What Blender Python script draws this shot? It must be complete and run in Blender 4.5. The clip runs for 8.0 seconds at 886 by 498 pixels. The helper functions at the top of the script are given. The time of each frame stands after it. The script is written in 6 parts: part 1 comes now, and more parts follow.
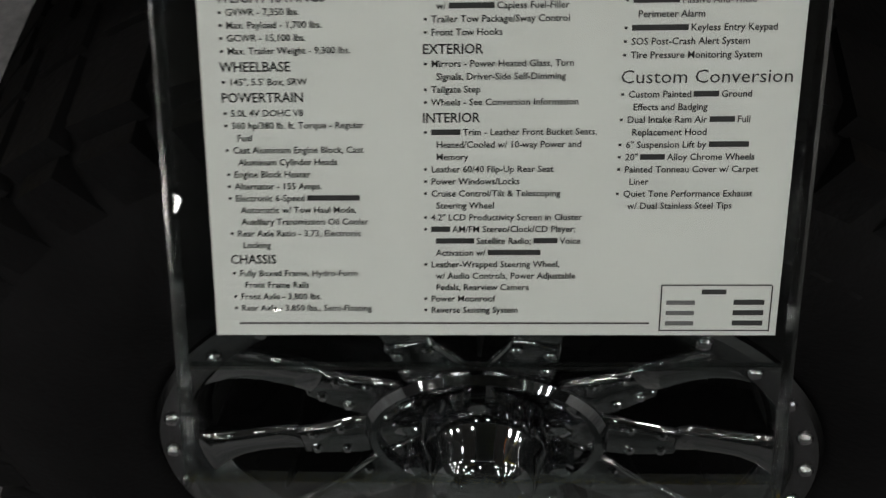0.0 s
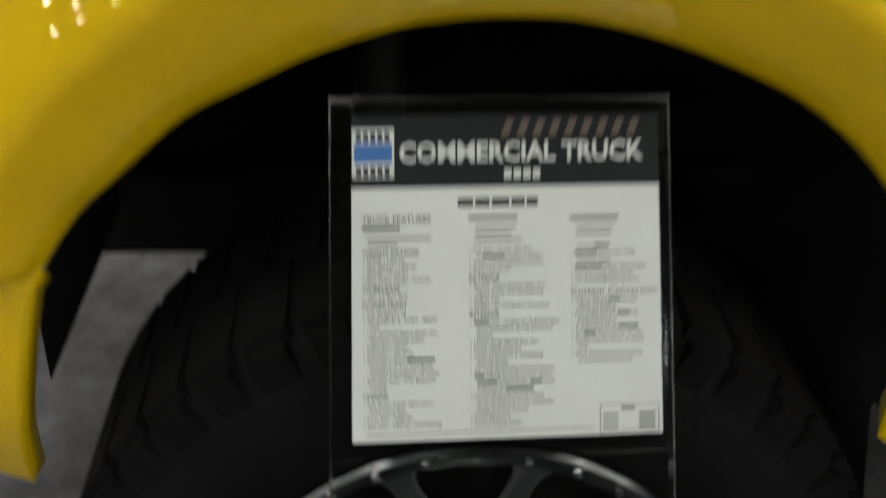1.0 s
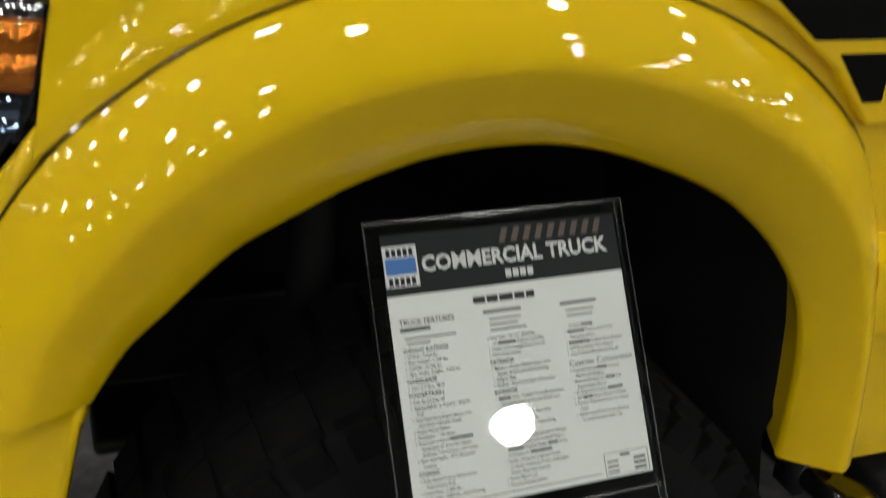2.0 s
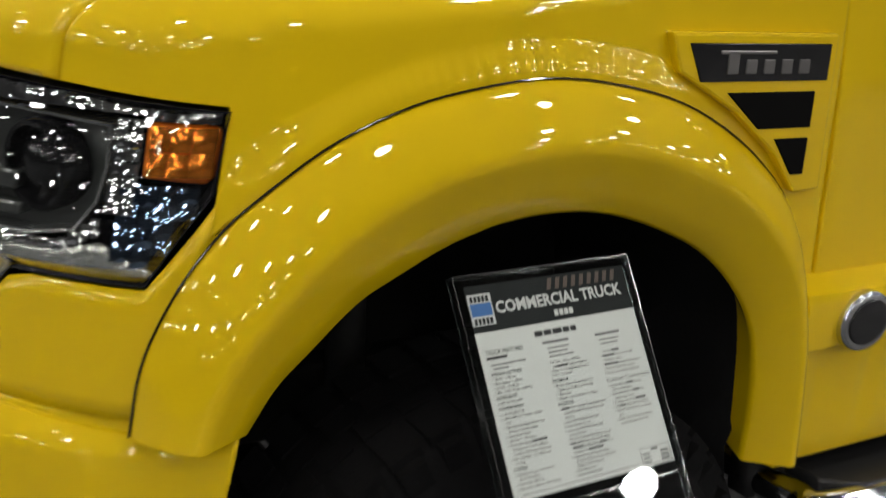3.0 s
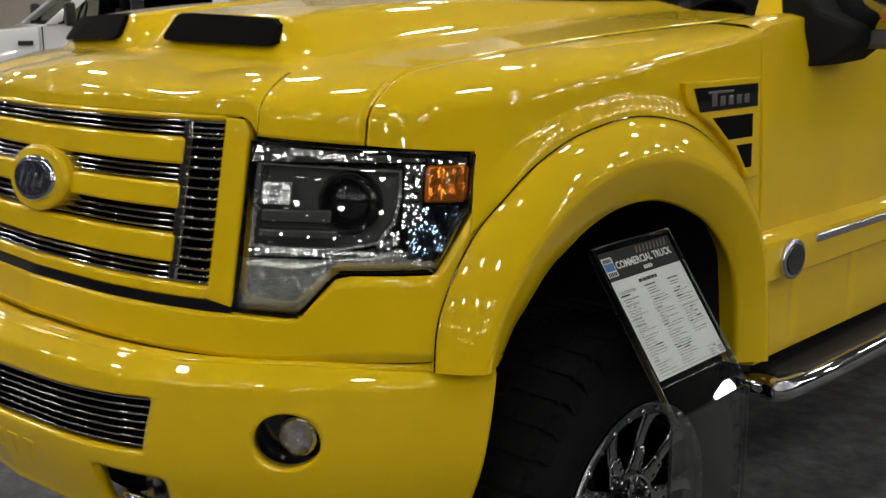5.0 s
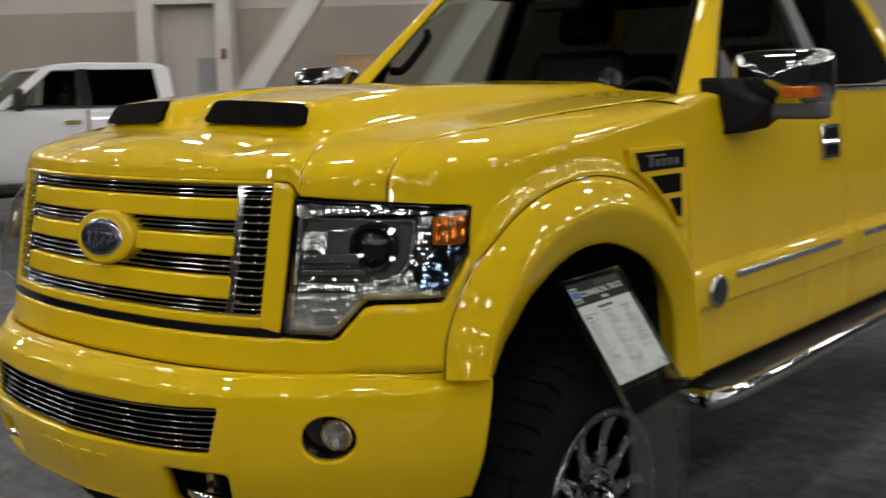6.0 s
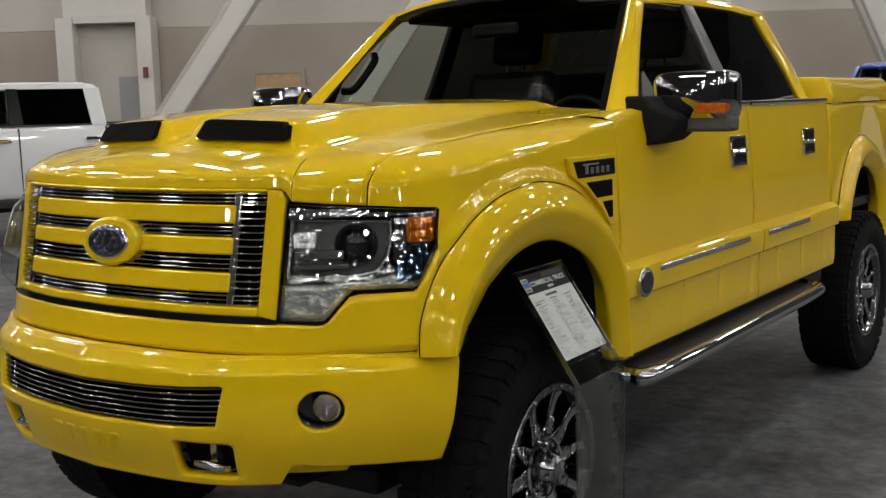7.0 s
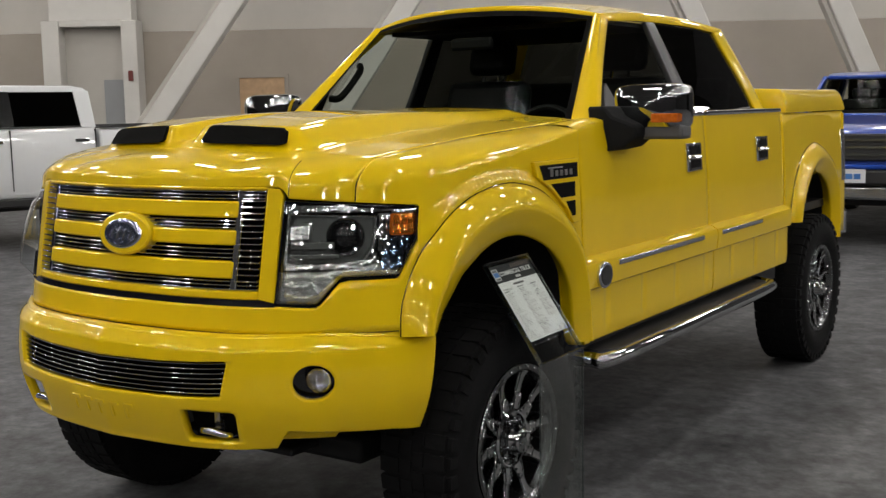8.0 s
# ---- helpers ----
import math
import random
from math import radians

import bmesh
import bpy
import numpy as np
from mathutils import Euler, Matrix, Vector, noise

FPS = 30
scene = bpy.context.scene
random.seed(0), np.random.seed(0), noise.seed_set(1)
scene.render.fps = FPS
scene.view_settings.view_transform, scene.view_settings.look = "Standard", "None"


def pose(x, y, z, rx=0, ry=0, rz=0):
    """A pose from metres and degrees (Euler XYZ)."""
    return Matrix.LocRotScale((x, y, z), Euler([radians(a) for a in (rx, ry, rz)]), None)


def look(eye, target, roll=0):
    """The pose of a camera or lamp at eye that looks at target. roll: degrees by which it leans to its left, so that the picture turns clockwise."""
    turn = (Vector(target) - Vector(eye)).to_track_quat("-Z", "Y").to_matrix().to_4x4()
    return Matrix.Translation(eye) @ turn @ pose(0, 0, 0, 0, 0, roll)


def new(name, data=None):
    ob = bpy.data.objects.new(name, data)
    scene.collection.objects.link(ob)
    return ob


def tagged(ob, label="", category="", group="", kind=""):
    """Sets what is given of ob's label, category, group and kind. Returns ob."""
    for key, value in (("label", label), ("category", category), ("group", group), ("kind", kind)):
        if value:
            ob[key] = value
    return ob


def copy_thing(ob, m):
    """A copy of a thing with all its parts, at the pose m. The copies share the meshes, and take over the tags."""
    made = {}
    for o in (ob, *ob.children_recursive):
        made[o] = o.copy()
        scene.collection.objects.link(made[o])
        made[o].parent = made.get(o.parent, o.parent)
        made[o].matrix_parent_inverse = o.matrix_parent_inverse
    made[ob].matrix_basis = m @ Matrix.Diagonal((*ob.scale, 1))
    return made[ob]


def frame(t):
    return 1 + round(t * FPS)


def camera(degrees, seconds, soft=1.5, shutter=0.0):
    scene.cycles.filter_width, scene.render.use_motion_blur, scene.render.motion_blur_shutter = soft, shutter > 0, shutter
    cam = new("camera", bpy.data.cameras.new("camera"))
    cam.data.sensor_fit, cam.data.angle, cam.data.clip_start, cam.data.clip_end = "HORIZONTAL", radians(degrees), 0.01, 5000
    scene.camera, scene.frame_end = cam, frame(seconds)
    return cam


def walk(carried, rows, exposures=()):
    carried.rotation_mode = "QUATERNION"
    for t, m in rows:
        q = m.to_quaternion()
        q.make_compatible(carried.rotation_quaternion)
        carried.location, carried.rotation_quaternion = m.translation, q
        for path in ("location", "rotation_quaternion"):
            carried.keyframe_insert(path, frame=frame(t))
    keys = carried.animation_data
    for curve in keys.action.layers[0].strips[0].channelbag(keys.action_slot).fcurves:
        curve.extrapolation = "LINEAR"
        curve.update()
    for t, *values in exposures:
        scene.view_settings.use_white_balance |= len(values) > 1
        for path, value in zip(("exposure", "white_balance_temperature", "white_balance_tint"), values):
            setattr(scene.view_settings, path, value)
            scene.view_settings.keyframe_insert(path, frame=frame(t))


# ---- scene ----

cam = camera(43.5, 8.0, soft=1.3, shutter=0.6)
PATH = [
    (0, (1.437, -0.059, 1.331), (0.2182, -0.1867, -0.2492), -3.37),
    (0.2, (1.464, -0.067, 1.354), (0.2270, -0.1776, -0.2141), -1.85),
    (0.5, (1.578, -0.097, 1.423), (0.2089, -0.1191, -0.0350), 1.62),
    (0.6, (1.639, -0.123, 1.435), (0.1914, -0.0964, 0.0556), 2.16),
    (0.8, (1.758, -0.173, 1.466), (0.1756, -0.0037, 0.2553), 4.27),
    (0.9, (1.825, -0.181, 1.494), (0.1724, -0.0418, 0.3757), 2.46),
    (1, (1.884, -0.183, 1.524), (0.1825, -0.0709, 0.4786), 1.70),
    (1.1, (1.919, -0.222, 1.551), (0.1850, -0.0770, 0.5650), 1.62),
    (1.2, (1.951, -0.258, 1.578), (0.2144, -0.0690, 0.6034), 2.90),
    (1.4, (1.969, -0.306, 1.584), (0.2276, -0.0151, 0.6443), 4.44),
    (1.5, (1.975, -0.326, 1.584), (0.2360, -0.0035, 0.6510), 3.87),
    (1.8, (1.958, -0.473, 1.579), (0.2591, 0.1023, 0.6939), 3.80),
    (2, (1.984, -0.531, 1.592), (0.2963, 0.1253, 0.7420), 4.06),
    (2.2, (1.978, -0.617, 1.603), (0.2943, 0.1476, 0.8397), 4.68),
    (3.3, (2.205, -1.120, 1.580), (0.6269, -0.0441, 0.9879), 4.55),
    (3.4, (2.177, -1.171, 1.565), (0.6358, -0.0406, 0.9746), 5.08),
    (3.5, (2.148, -1.223, 1.553), (0.6243, -0.0438, 1.0177), 3.75),
    (3.6, (2.154, -1.274, 1.559), (0.6223, -0.0885, 1.0591), 2.53),
    (3.8, (2.164, -1.377, 1.581), (0.6653, -0.1595, 1.0605), 3.44),
    (4, (2.169, -1.478, 1.604), (0.7054, -0.2051, 1.1159), 4.51),
    (4.2, (2.235, -1.574, 1.549), (0.7631, -0.2901, 1.1193), 2.03),
    (4.4, (2.222, -1.715, 1.565), (0.7773, -0.3930, 1.1582), 2.24),
    (4.5, (2.226, -1.799, 1.578), (0.7966, -0.4640, 1.1595), 1.75),
    (4.6, (2.236, -1.851, 1.587), (0.8405, -0.4876, 1.1489), 1.07),
    (4.7, (2.250, -1.909, 1.598), (0.8757, -0.5268, 1.1521), 0.65),
    (5.8, (2.510, -2.512, 1.615), (1.2055, -1.0305, 1.2927), -0.91),
    (5.9, (2.534, -2.568, 1.620), (1.2415, -1.0735, 1.3099), -0.92),
    (6, (2.556, -2.624, 1.625), (1.2923, -1.1013, 1.3377), -1.11),
    (6.1, (2.566, -2.688, 1.626), (1.3468, -1.1338, 1.3149), -1.12),
    (6.2, (2.574, -2.754, 1.626), (1.3878, -1.1809, 1.2820), -1.37),
    (6.4, (2.601, -2.841, 1.633), (1.4649, -1.2328, 1.2822), -1.13),
    (6.5, (2.615, -2.891, 1.637), (1.4972, -1.2636, 1.3149), -0.84),
    (6.7, (2.656, -2.961, 1.636), (1.5334, -1.3326, 1.3381), -0.70),
    (7, (2.717, -3.061, 1.637), (1.5693, -1.4448, 1.3747), -1.51),
    (7.4, (2.838, -3.198, 1.638), (1.7284, -1.5700, 1.2923), -0.50),
    (7.5, (2.864, -3.227, 1.640), (1.7200, -1.6154, 1.3317), -1.19),
    (7.6, (2.885, -3.260, 1.644), (1.7395, -1.6451, 1.3588), -0.94),
    (7.8, (2.921, -3.327, 1.649), (1.7880, -1.6996, 1.3925), -0.93),
    (8, (2.960, -3.396, 1.653), (1.8405, -1.7588, 1.3978), -1.06),
]
walk(cam, [(t, look(eye, target, roll)) for t, eye, target, roll in PATH],
     exposures=[(0.0, -0.63), (0.8, -0.30), (2.0, -0.26), (4.0, -0.48), (6.2, -0.58), (8.0, -0.36)])

# ---- world and light ----
world = bpy.data.worlds.new("hall_air")
scene.world = world
world.use_nodes = True
world.node_tree.nodes["Background"].inputs[0].default_value = (0.9, 0.88, 0.85, 1)
world.node_tree.nodes["Background"].inputs[1].default_value = 0.012


# ---- materials ----
def material(name, color, rough=0.5, metal=0.0, coat=0.0, spec=0.5, vary=0.0, scale=8.0, bump=0.0, bscale=60.0, emit=None, strength=0.0, rvary=0.0):
    m = bpy.data.materials.new(name)
    m.use_nodes = True
    nt = m.node_tree
    b = nt.nodes["Principled BSDF"]
    b.inputs["Base Color"].default_value = (*color, 1)
    b.inputs["Roughness"].default_value = rough
    b.inputs["Metallic"].default_value = metal
    b.inputs["Coat Weight"].default_value = coat
    b.inputs["Coat Roughness"].default_value = 0.012
    b.inputs["Coat IOR"].default_value = 1.5
    b.inputs["Specular IOR Level"].default_value = spec
    if vary or bump or rvary:
        co = nt.nodes.new("ShaderNodeTexCoord")
    if vary or rvary:
        big = nt.nodes.new("ShaderNodeTexNoise")
        big.inputs["Scale"].default_value = scale
        big.inputs["Detail"].default_value = 8
        big.inputs["Roughness"].default_value = 0.65
        nt.links.new(co.outputs["Object"], big.inputs["Vector"])
    if vary:
        ramp = nt.nodes.new("ShaderNodeValToRGB")
        ramp.color_ramp.elements[0].position, ramp.color_ramp.elements[1].position = 0.3, 0.7
        ramp.color_ramp.elements[0].color = (*[c * (1 - vary) for c in color], 1)
        ramp.color_ramp.elements[1].color = (*[min(1, c * (1 + vary)) for c in color], 1)
        nt.links.new(big.outputs["Fac"], ramp.inputs["Fac"])
        nt.links.new(ramp.outputs["Color"], b.inputs["Base Color"])
    if rvary:
        mr = nt.nodes.new("ShaderNodeMapRange")
        mr.inputs["To Min"].default_value, mr.inputs["To Max"].default_value = max(0.01, rough - rvary), rough + rvary
        nt.links.new(big.outputs["Fac"], mr.inputs["Value"])
        nt.links.new(mr.outputs["Result"], b.inputs["Roughness"])
    if bump:
        fine = nt.nodes.new("ShaderNodeTexNoise")
        fine.inputs["Scale"].default_value = bscale
        fine.inputs["Detail"].default_value = 6
        bp = nt.nodes.new("ShaderNodeBump")
        bp.inputs["Strength"].default_value = bump
        bp.inputs["Distance"].default_value = 0.01
        nt.links.new(co.outputs["Object"], fine.inputs["Vector"])
        nt.links.new(fine.outputs["Fac"], bp.inputs["Height"])
        nt.links.new(bp.outputs["Normal"], b.inputs["Normal"])
    if emit:
        b.inputs["Emission Color"].default_value = (*emit, 1)
        b.inputs["Emission Strength"].default_value = strength
    return m


def glass(name, tint, gloss=1.0, rough=0.0):
    """A thin pane: tinted see-through with a Fresnel reflection."""
    m = bpy.data.materials.new(name)
    m.use_nodes = True
    nt = m.node_tree
    nt.nodes.clear()
    out = nt.nodes.new("ShaderNodeOutputMaterial")
    mix = nt.nodes.new("ShaderNodeMixShader")
    tr = nt.nodes.new("ShaderNodeBsdfTransparent")
    gl = nt.nodes.new("ShaderNodeBsdfGlossy")
    fr = nt.nodes.new("ShaderNodeLayerWeight")
    fr.inputs["Blend"].default_value = 0.5
    pw = nt.nodes.new("ShaderNodeMath")
    pw.operation = "POWER"
    pw.inputs[1].default_value = 5.0
    mul = nt.nodes.new("ShaderNodeMath")
    mul.operation = "MULTIPLY_ADD"
    mul.inputs[1].default_value, mul.inputs[2].default_value = 0.9 * gloss, 0.042 * gloss
    mul.use_clamp = True
    tr.inputs["Color"].default_value = (*tint, 1)
    gl.inputs["Roughness"].default_value = rough
    nt.links.new(fr.outputs["Facing"], pw.inputs[0])
    nt.links.new(pw.outputs[0], mul.inputs[0])
    nt.links.new(mul.outputs[0], mix.inputs[0])
    nt.links.new(tr.outputs[0], mix.inputs[1])
    nt.links.new(gl.outputs[0], mix.inputs[2])
    nt.links.new(mix.outputs[0], out.inputs[0])
    return m


YELLOW = material("yellow_paint", (0.78, 0.53, 0.001), rough=0.5, coat=1.0, spec=0.1, vary=0.03, scale=3)
CHROME = material("chrome", (0.78, 0.79, 0.80), rough=0.07, metal=1.0, rvary=0.03, scale=12)
CHROME_DULL = material("satin_chrome", (0.62, 0.63, 0.64), rough=0.24, metal=1.0, rvary=0.06, scale=18)
WHEEL_CHROME = material("wheel_chrome", (0.50, 0.51, 0.52), rough=0.05, metal=1.0, rvary=0.02, scale=14)
GRILLE_CHROME = material("grille_chrome", (0.60, 0.61, 0.62), rough=0.06, metal=1.0, rvary=0.03, scale=12)
MIRROR_CHROME = material("mirror_chrome", (0.46, 0.47, 0.48), rough=0.035, metal=1.0)
WHEEL_SPOKE = material("wheel_spoke_chrome", (0.36, 0.365, 0.37), rough=0.10, metal=1.0, rvary=0.05, scale=18)
WHEEL_SATIN = material("wheel_satin", (0.17, 0.174, 0.178), rough=0.22, metal=1.0, rvary=0.06, scale=18)
BLACK = material("black_plastic", (0.012, 0.012, 0.013), rough=0.5, bump=0.06, bscale=220)
GLOSS_BLACK = material("gloss_black", (0.008, 0.008, 0.009), rough=0.12, coat=0.5)
RUBBER = material("tyre_rubber", (0.007, 0.007, 0.0075), rough=0.75, spec=0.10, vary=0.25, scale=14, bump=0.12, bscale=160)
LINER = material("wheel_liner", (0.010, 0.010, 0.0105), rough=0.85, spec=0.2, bump=0.15, bscale=90)
# Near-black: shade coloured into closed mouths, vents, pockets and rims; also plain black backing.
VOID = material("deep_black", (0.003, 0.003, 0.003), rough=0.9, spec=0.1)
DARK_WALL = material("dark_unseen_wall", (0.035, 0.034, 0.036), rough=0.9, vary=0.3, scale=2)
LINER_GREY = material("liner_plastic", (0.085, 0.085, 0.09), rough=0.55, bump=0.08, bscale=120)
PANEL_GREY = material("grey_panel_paint", (0.27, 0.275, 0.285), rough=0.6, vary=0.05, scale=2)
STEEL = material("underbody_steel", (0.02, 0.02, 0.021), rough=0.6, metal=0.4, vary=0.3, scale=9)
TINTED = glass("tinted_glass", (0.60, 0.63, 0.60), 0.03)
SIDE_GLASS = glass("side_glass", (0.84, 0.87, 0.84), 0.8)
DARK_GLASS = glass("privacy_glass", (0.045, 0.048, 0.045), 1.1)
LENS = glass("lamp_lens", (0.90, 0.92, 0.92), 1.5)
ACRYLIC = glass("clear_acrylic", (0.93, 0.95, 0.945), 1.0)
ACRYLIC_HAZE = glass("hazy_acrylic", (0.86, 0.89, 0.88), 1.7, 0.10)
ACRYLIC_EDGE = glass("acrylic_edge", (0.70, 0.76, 0.75), 4.0, 0.15)
AMBER = material("amber_lens", (0.52, 0.115, 0.008), rough=0.18, coat=1.0, vary=0.3, scale=40)
AMBER_REFLECTOR = material("amber_reflector", (0.80, 0.24, 0.025), rough=0.16, metal=0.75, vary=0.25, scale=35)
SILVER_REFLECTOR = material("lamp_reflector", (0.75, 0.76, 0.77), rough=0.06, metal=1.0, bump=1.0, bscale=90)
PLATE_MARK = material("plate_marks", (0.26, 0.25, 0.25), rough=0.3, metal=0.8)
LAMP_GREY = material("lamp_bezel", (0.075, 0.08, 0.078), rough=0.25, metal=0.4, coat=0.8, bump=0.1, bscale=40)
LAMP_SATIN = material("lamp_satin_frame", (0.36, 0.37, 0.365), rough=0.26, metal=0.85, rvary=0.05, scale=30)
BLUE_CHROME = material("lamp_blue_chrome", (0.26, 0.36, 0.52), rough=0.06, metal=1.0)
FROST = material("lamp_frosted", (0.54, 0.55, 0.52), rough=0.16, metal=0.75, vary=0.12, scale=18, bump=0.55, bscale=32)
SEAT = material("seat_leather", (0.006, 0.0058, 0.0056), rough=0.55, spec=0.3, bump=0.1, bscale=120)
INTERIOR = material("cabin_plastic", (0.007, 0.007, 0.0073), rough=0.6, spec=0.3, bump=0.05, bscale=200)
PILLAR = material("satin_pillar", (0.10, 0.10, 0.105), rough=0.3, metal=0.6)
BLUE_OVAL = material("blue_enamel", (0.06, 0.07, 0.11), rough=0.15, metal=0.8, coat=1.0, bump=0.6, bscale=60)
PAPER = material("printed_paper", (0.80, 0.82, 0.80), rough=0.6, vary=0.015, scale=5)
INK = material("printing_ink", (0.03, 0.03, 0.032), rough=0.6)
INK_SOFT = material("printing_ink_light", (0.16, 0.16, 0.165), rough=0.6)
HEADER = material("printed_black_header", (0.012, 0.015, 0.016), rough=0.5, spec=0.2)
HEADER_STRIPE = material("printed_brown_stripe", (0.12, 0.085, 0.07), rough=0.5)
WHITE_INK = material("printed_white", (0.75, 0.76, 0.75), rough=0.6)
BLUE_INK = material("printed_blue", (0.05, 0.18, 0.50), rough=0.5)
FLOOR = material("sealed_concrete", (0.112, 0.113, 0.118), rough=0.55, spec=0.10, vary=0.50, scale=2.2, bump=0.06, bscale=60, rvary=0.14)
def mottled(m, scale, depth):
    """Lays a finer cloud over the colour of a material."""
    nt = m.node_tree
    b = nt.nodes["Principled BSDF"]
    src = b.inputs["Base Color"].links[0].from_socket
    co = nt.nodes.new("ShaderNodeTexCoord")
    no = nt.nodes.new("ShaderNodeTexNoise")
    no.inputs["Scale"].default_value, no.inputs["Detail"].default_value, no.inputs["Roughness"].default_value = scale, 9, 0.7
    mr = nt.nodes.new("ShaderNodeMapRange")
    mr.inputs["From Min"].default_value, mr.inputs["From Max"].default_value = 0.32, 0.68
    mr.inputs["To Min"].default_value, mr.inputs["To Max"].default_value = 1 - depth, 1 + depth
    mx = nt.nodes.new("ShaderNodeMix")
    mx.data_type, mx.blend_type = "RGBA", "MULTIPLY"
    mx.inputs["Factor"].default_value = 1.0
    nt.links.new(co.outputs["Object"], no.inputs["Vector"])
    nt.links.new(no.outputs["Fac"], mr.inputs["Value"])
    nt.links.new(src, mx.inputs["A"])
    nt.links.new(mr.outputs["Result"], mx.inputs["B"])
    nt.links.new(mx.outputs["Result"], b.inputs["Base Color"])


mottled(FLOOR, 13.0, 0.34)
mottled(FLOOR, 4.0, 0.36)
WALL_LOW = material("wall_taupe_paint", (0.33, 0.29, 0.25), rough=0.75, vary=0.07, scale=0.7, bump=0.05, bscale=30)
WALL_HIGH = material("wall_grey_paint", (0.46, 0.435, 0.40), rough=0.75, vary=0.06, scale=0.6, bump=0.05, bscale=30)
WALL_TRIM = material("column_paint", (0.60, 0.58, 0.55), rough=0.6, vary=0.04, scale=1.5)
DOOR_WOOD = material("door_veneer", (0.46, 0.30, 0.17), rough=0.5, vary=0.15, scale=6)
CEILING = material("dark_ceiling", (0.022, 0.02, 0.018), rough=0.9, vary=0.2, scale=1)
RED_BOX = material("red_call_point", (0.16, 0.03, 0.025), rough=0.4)
WHITE_PAINT = material("white_paint", (0.72, 0.73, 0.75), rough=0.35, coat=1.0, vary=0.02, scale=3)
BLUE_PAINT = material("blue_paint", (0.001, 0.040, 0.32), rough=0.3, coat=0.8, vary=0.05, scale=3)
LAMP_GLOW = material("lamp_glow", (1, 1, 1), emit=(1.0, 0.962, 0.905), strength=82.0)
SPOT_GLOW = material("spot_glow", (1, 1, 1), emit=(1.0, 0.95, 0.88), strength=60.0)


# ---- building helpers ----
def part(name, bm, mat, parent=None, label="", smooth=True, bevel=0.0, solid=0.0, sharp=40):
    me = bpy.data.meshes.new(name)
    bmesh.ops.recalc_face_normals(bm, faces=bm.faces)
    bm.to_mesh(me)
    bm.free()
    me.materials.append(mat)
    ob = new(name, me)
    if smooth:
        for p in me.polygons:
            p.use_smooth = True
        me.set_sharp_from_angle(angle=radians(sharp))
    if solid:
        md = ob.modifiers.new("thickness", "SOLIDIFY")
        md.thickness, md.offset = solid, -1
    if bevel:
        md = ob.modifiers.new("rounded", "BEVEL")
        md.width, md.segments, md.limit_method, md.angle_limit = bevel, 2, "ANGLE", radians(35)
    if parent:
        attach(ob, parent)
    if label:
        ob["label"] = label
    return ob


def attach(ob, parent):
    """Parents ob and leaves it where it stands."""
    m = parent.matrix_basis.copy()
    up = parent
    while up.parent:
        m = up.parent.matrix_basis @ up.matrix_parent_inverse @ m
        up = up.parent
    ob.parent = parent
    ob.matrix_parent_inverse = m.inverted()


def thing(name, at, label, category, group=""):
    ob = new(name)
    ob.empty_display_size = 0.1
    ob.matrix_basis = at if isinstance(at, Matrix) else Matrix.Translation(at)
    return tagged(ob, label, category, group)


def grid_bm(rows, close_u=False, close_v=False, bm=None):
    bm = bm or bmesh.new()
    vs = [[bm.verts.new(p) for p in r] for r in rows]
    n, k = len(vs), len(vs[0])
    for i in range(n if close_u else n - 1):
        for j in range(k if close_v else k - 1):
            a, b, c, d = vs[i][j], vs[(i + 1) % n][j], vs[(i + 1) % n][(j + 1) % k], vs[i][(j + 1) % k]
            bm.faces.new((a, b, c, d))
    return bm


def box_bm(x0, x1, y0, y1, z0, z1, bm=None, m=None):
    bm = bm or bmesh.new()
    made = bmesh.ops.create_cube(bm, size=1.0)["verts"]
    for v in made:
        p = Vector(((x0 + x1) / 2 + v.co.x * (x1 - x0), (y0 + y1) / 2 + v.co.y * (y1 - y0), (z0 + z1) / 2 + v.co.z * (z1 - z0)))
        v.co = m @ p if m else p
    return bm


def smooth_line(nodes, n):
    """n points along a Catmull-Rom line through the nodes, spaced by node."""
    out = []
    pts = [Vector(p) for p in nodes]
    for i in range(n):
        f = i / (n - 1) * (len(pts) - 1)
        k = min(int(f), len(pts) - 2)
        out.append(catmull(pts, k, f - k))
    return out


def catmull(pts, k, w):
    p1, p2 = pts[k], pts[k + 1]
    p0 = pts[k - 1] if k else p1 * 2 - p2
    p3 = pts[k + 2] if k + 2 < len(pts) else p2 * 2 - p1
    return 0.5 * (2 * p1 + (p2 - p0) * w + (2 * p0 - 5 * p1 + 4 * p2 - p3) * w * w + (3 * p1 - p0 - 3 * p2 + p3) * w ** 3)


def tube_bm(nodes, r, n=24, ring=12, flat=1.0, bm=None):
    """A tube along a smooth line; flat squeezes it upright."""
    pts = smooth_line(nodes, n) if n > len(nodes) else [Vector(p) for p in nodes]
    bm = bm or bmesh.new()
    rows = []
    for i, p in enumerate(pts):
        d = (pts[min(i + 1, len(pts) - 1)] - pts[max(i - 1, 0)]).normalized()
        side = d.cross(Vector((0, 0, 1)))
        side = side.normalized() if side.length > 1e-4 else Vector((1, 0, 0))
        up = side.cross(d)
        rows.append([p + side * math.cos(a) * r + up * math.sin(a) * r * flat for a in (2 * math.pi * j / ring for j in range(ring))])
    grid_bm(rows, close_v=True, bm=bm)
    bm.verts.ensure_lookup_table()
    k = len(bm.verts)
    bm.faces.new(bm.verts[k - ring:k])
    bm.faces.new(list(reversed(bm.verts[k - ring * len(rows):k - ring * len(rows) + ring])))
    return bm


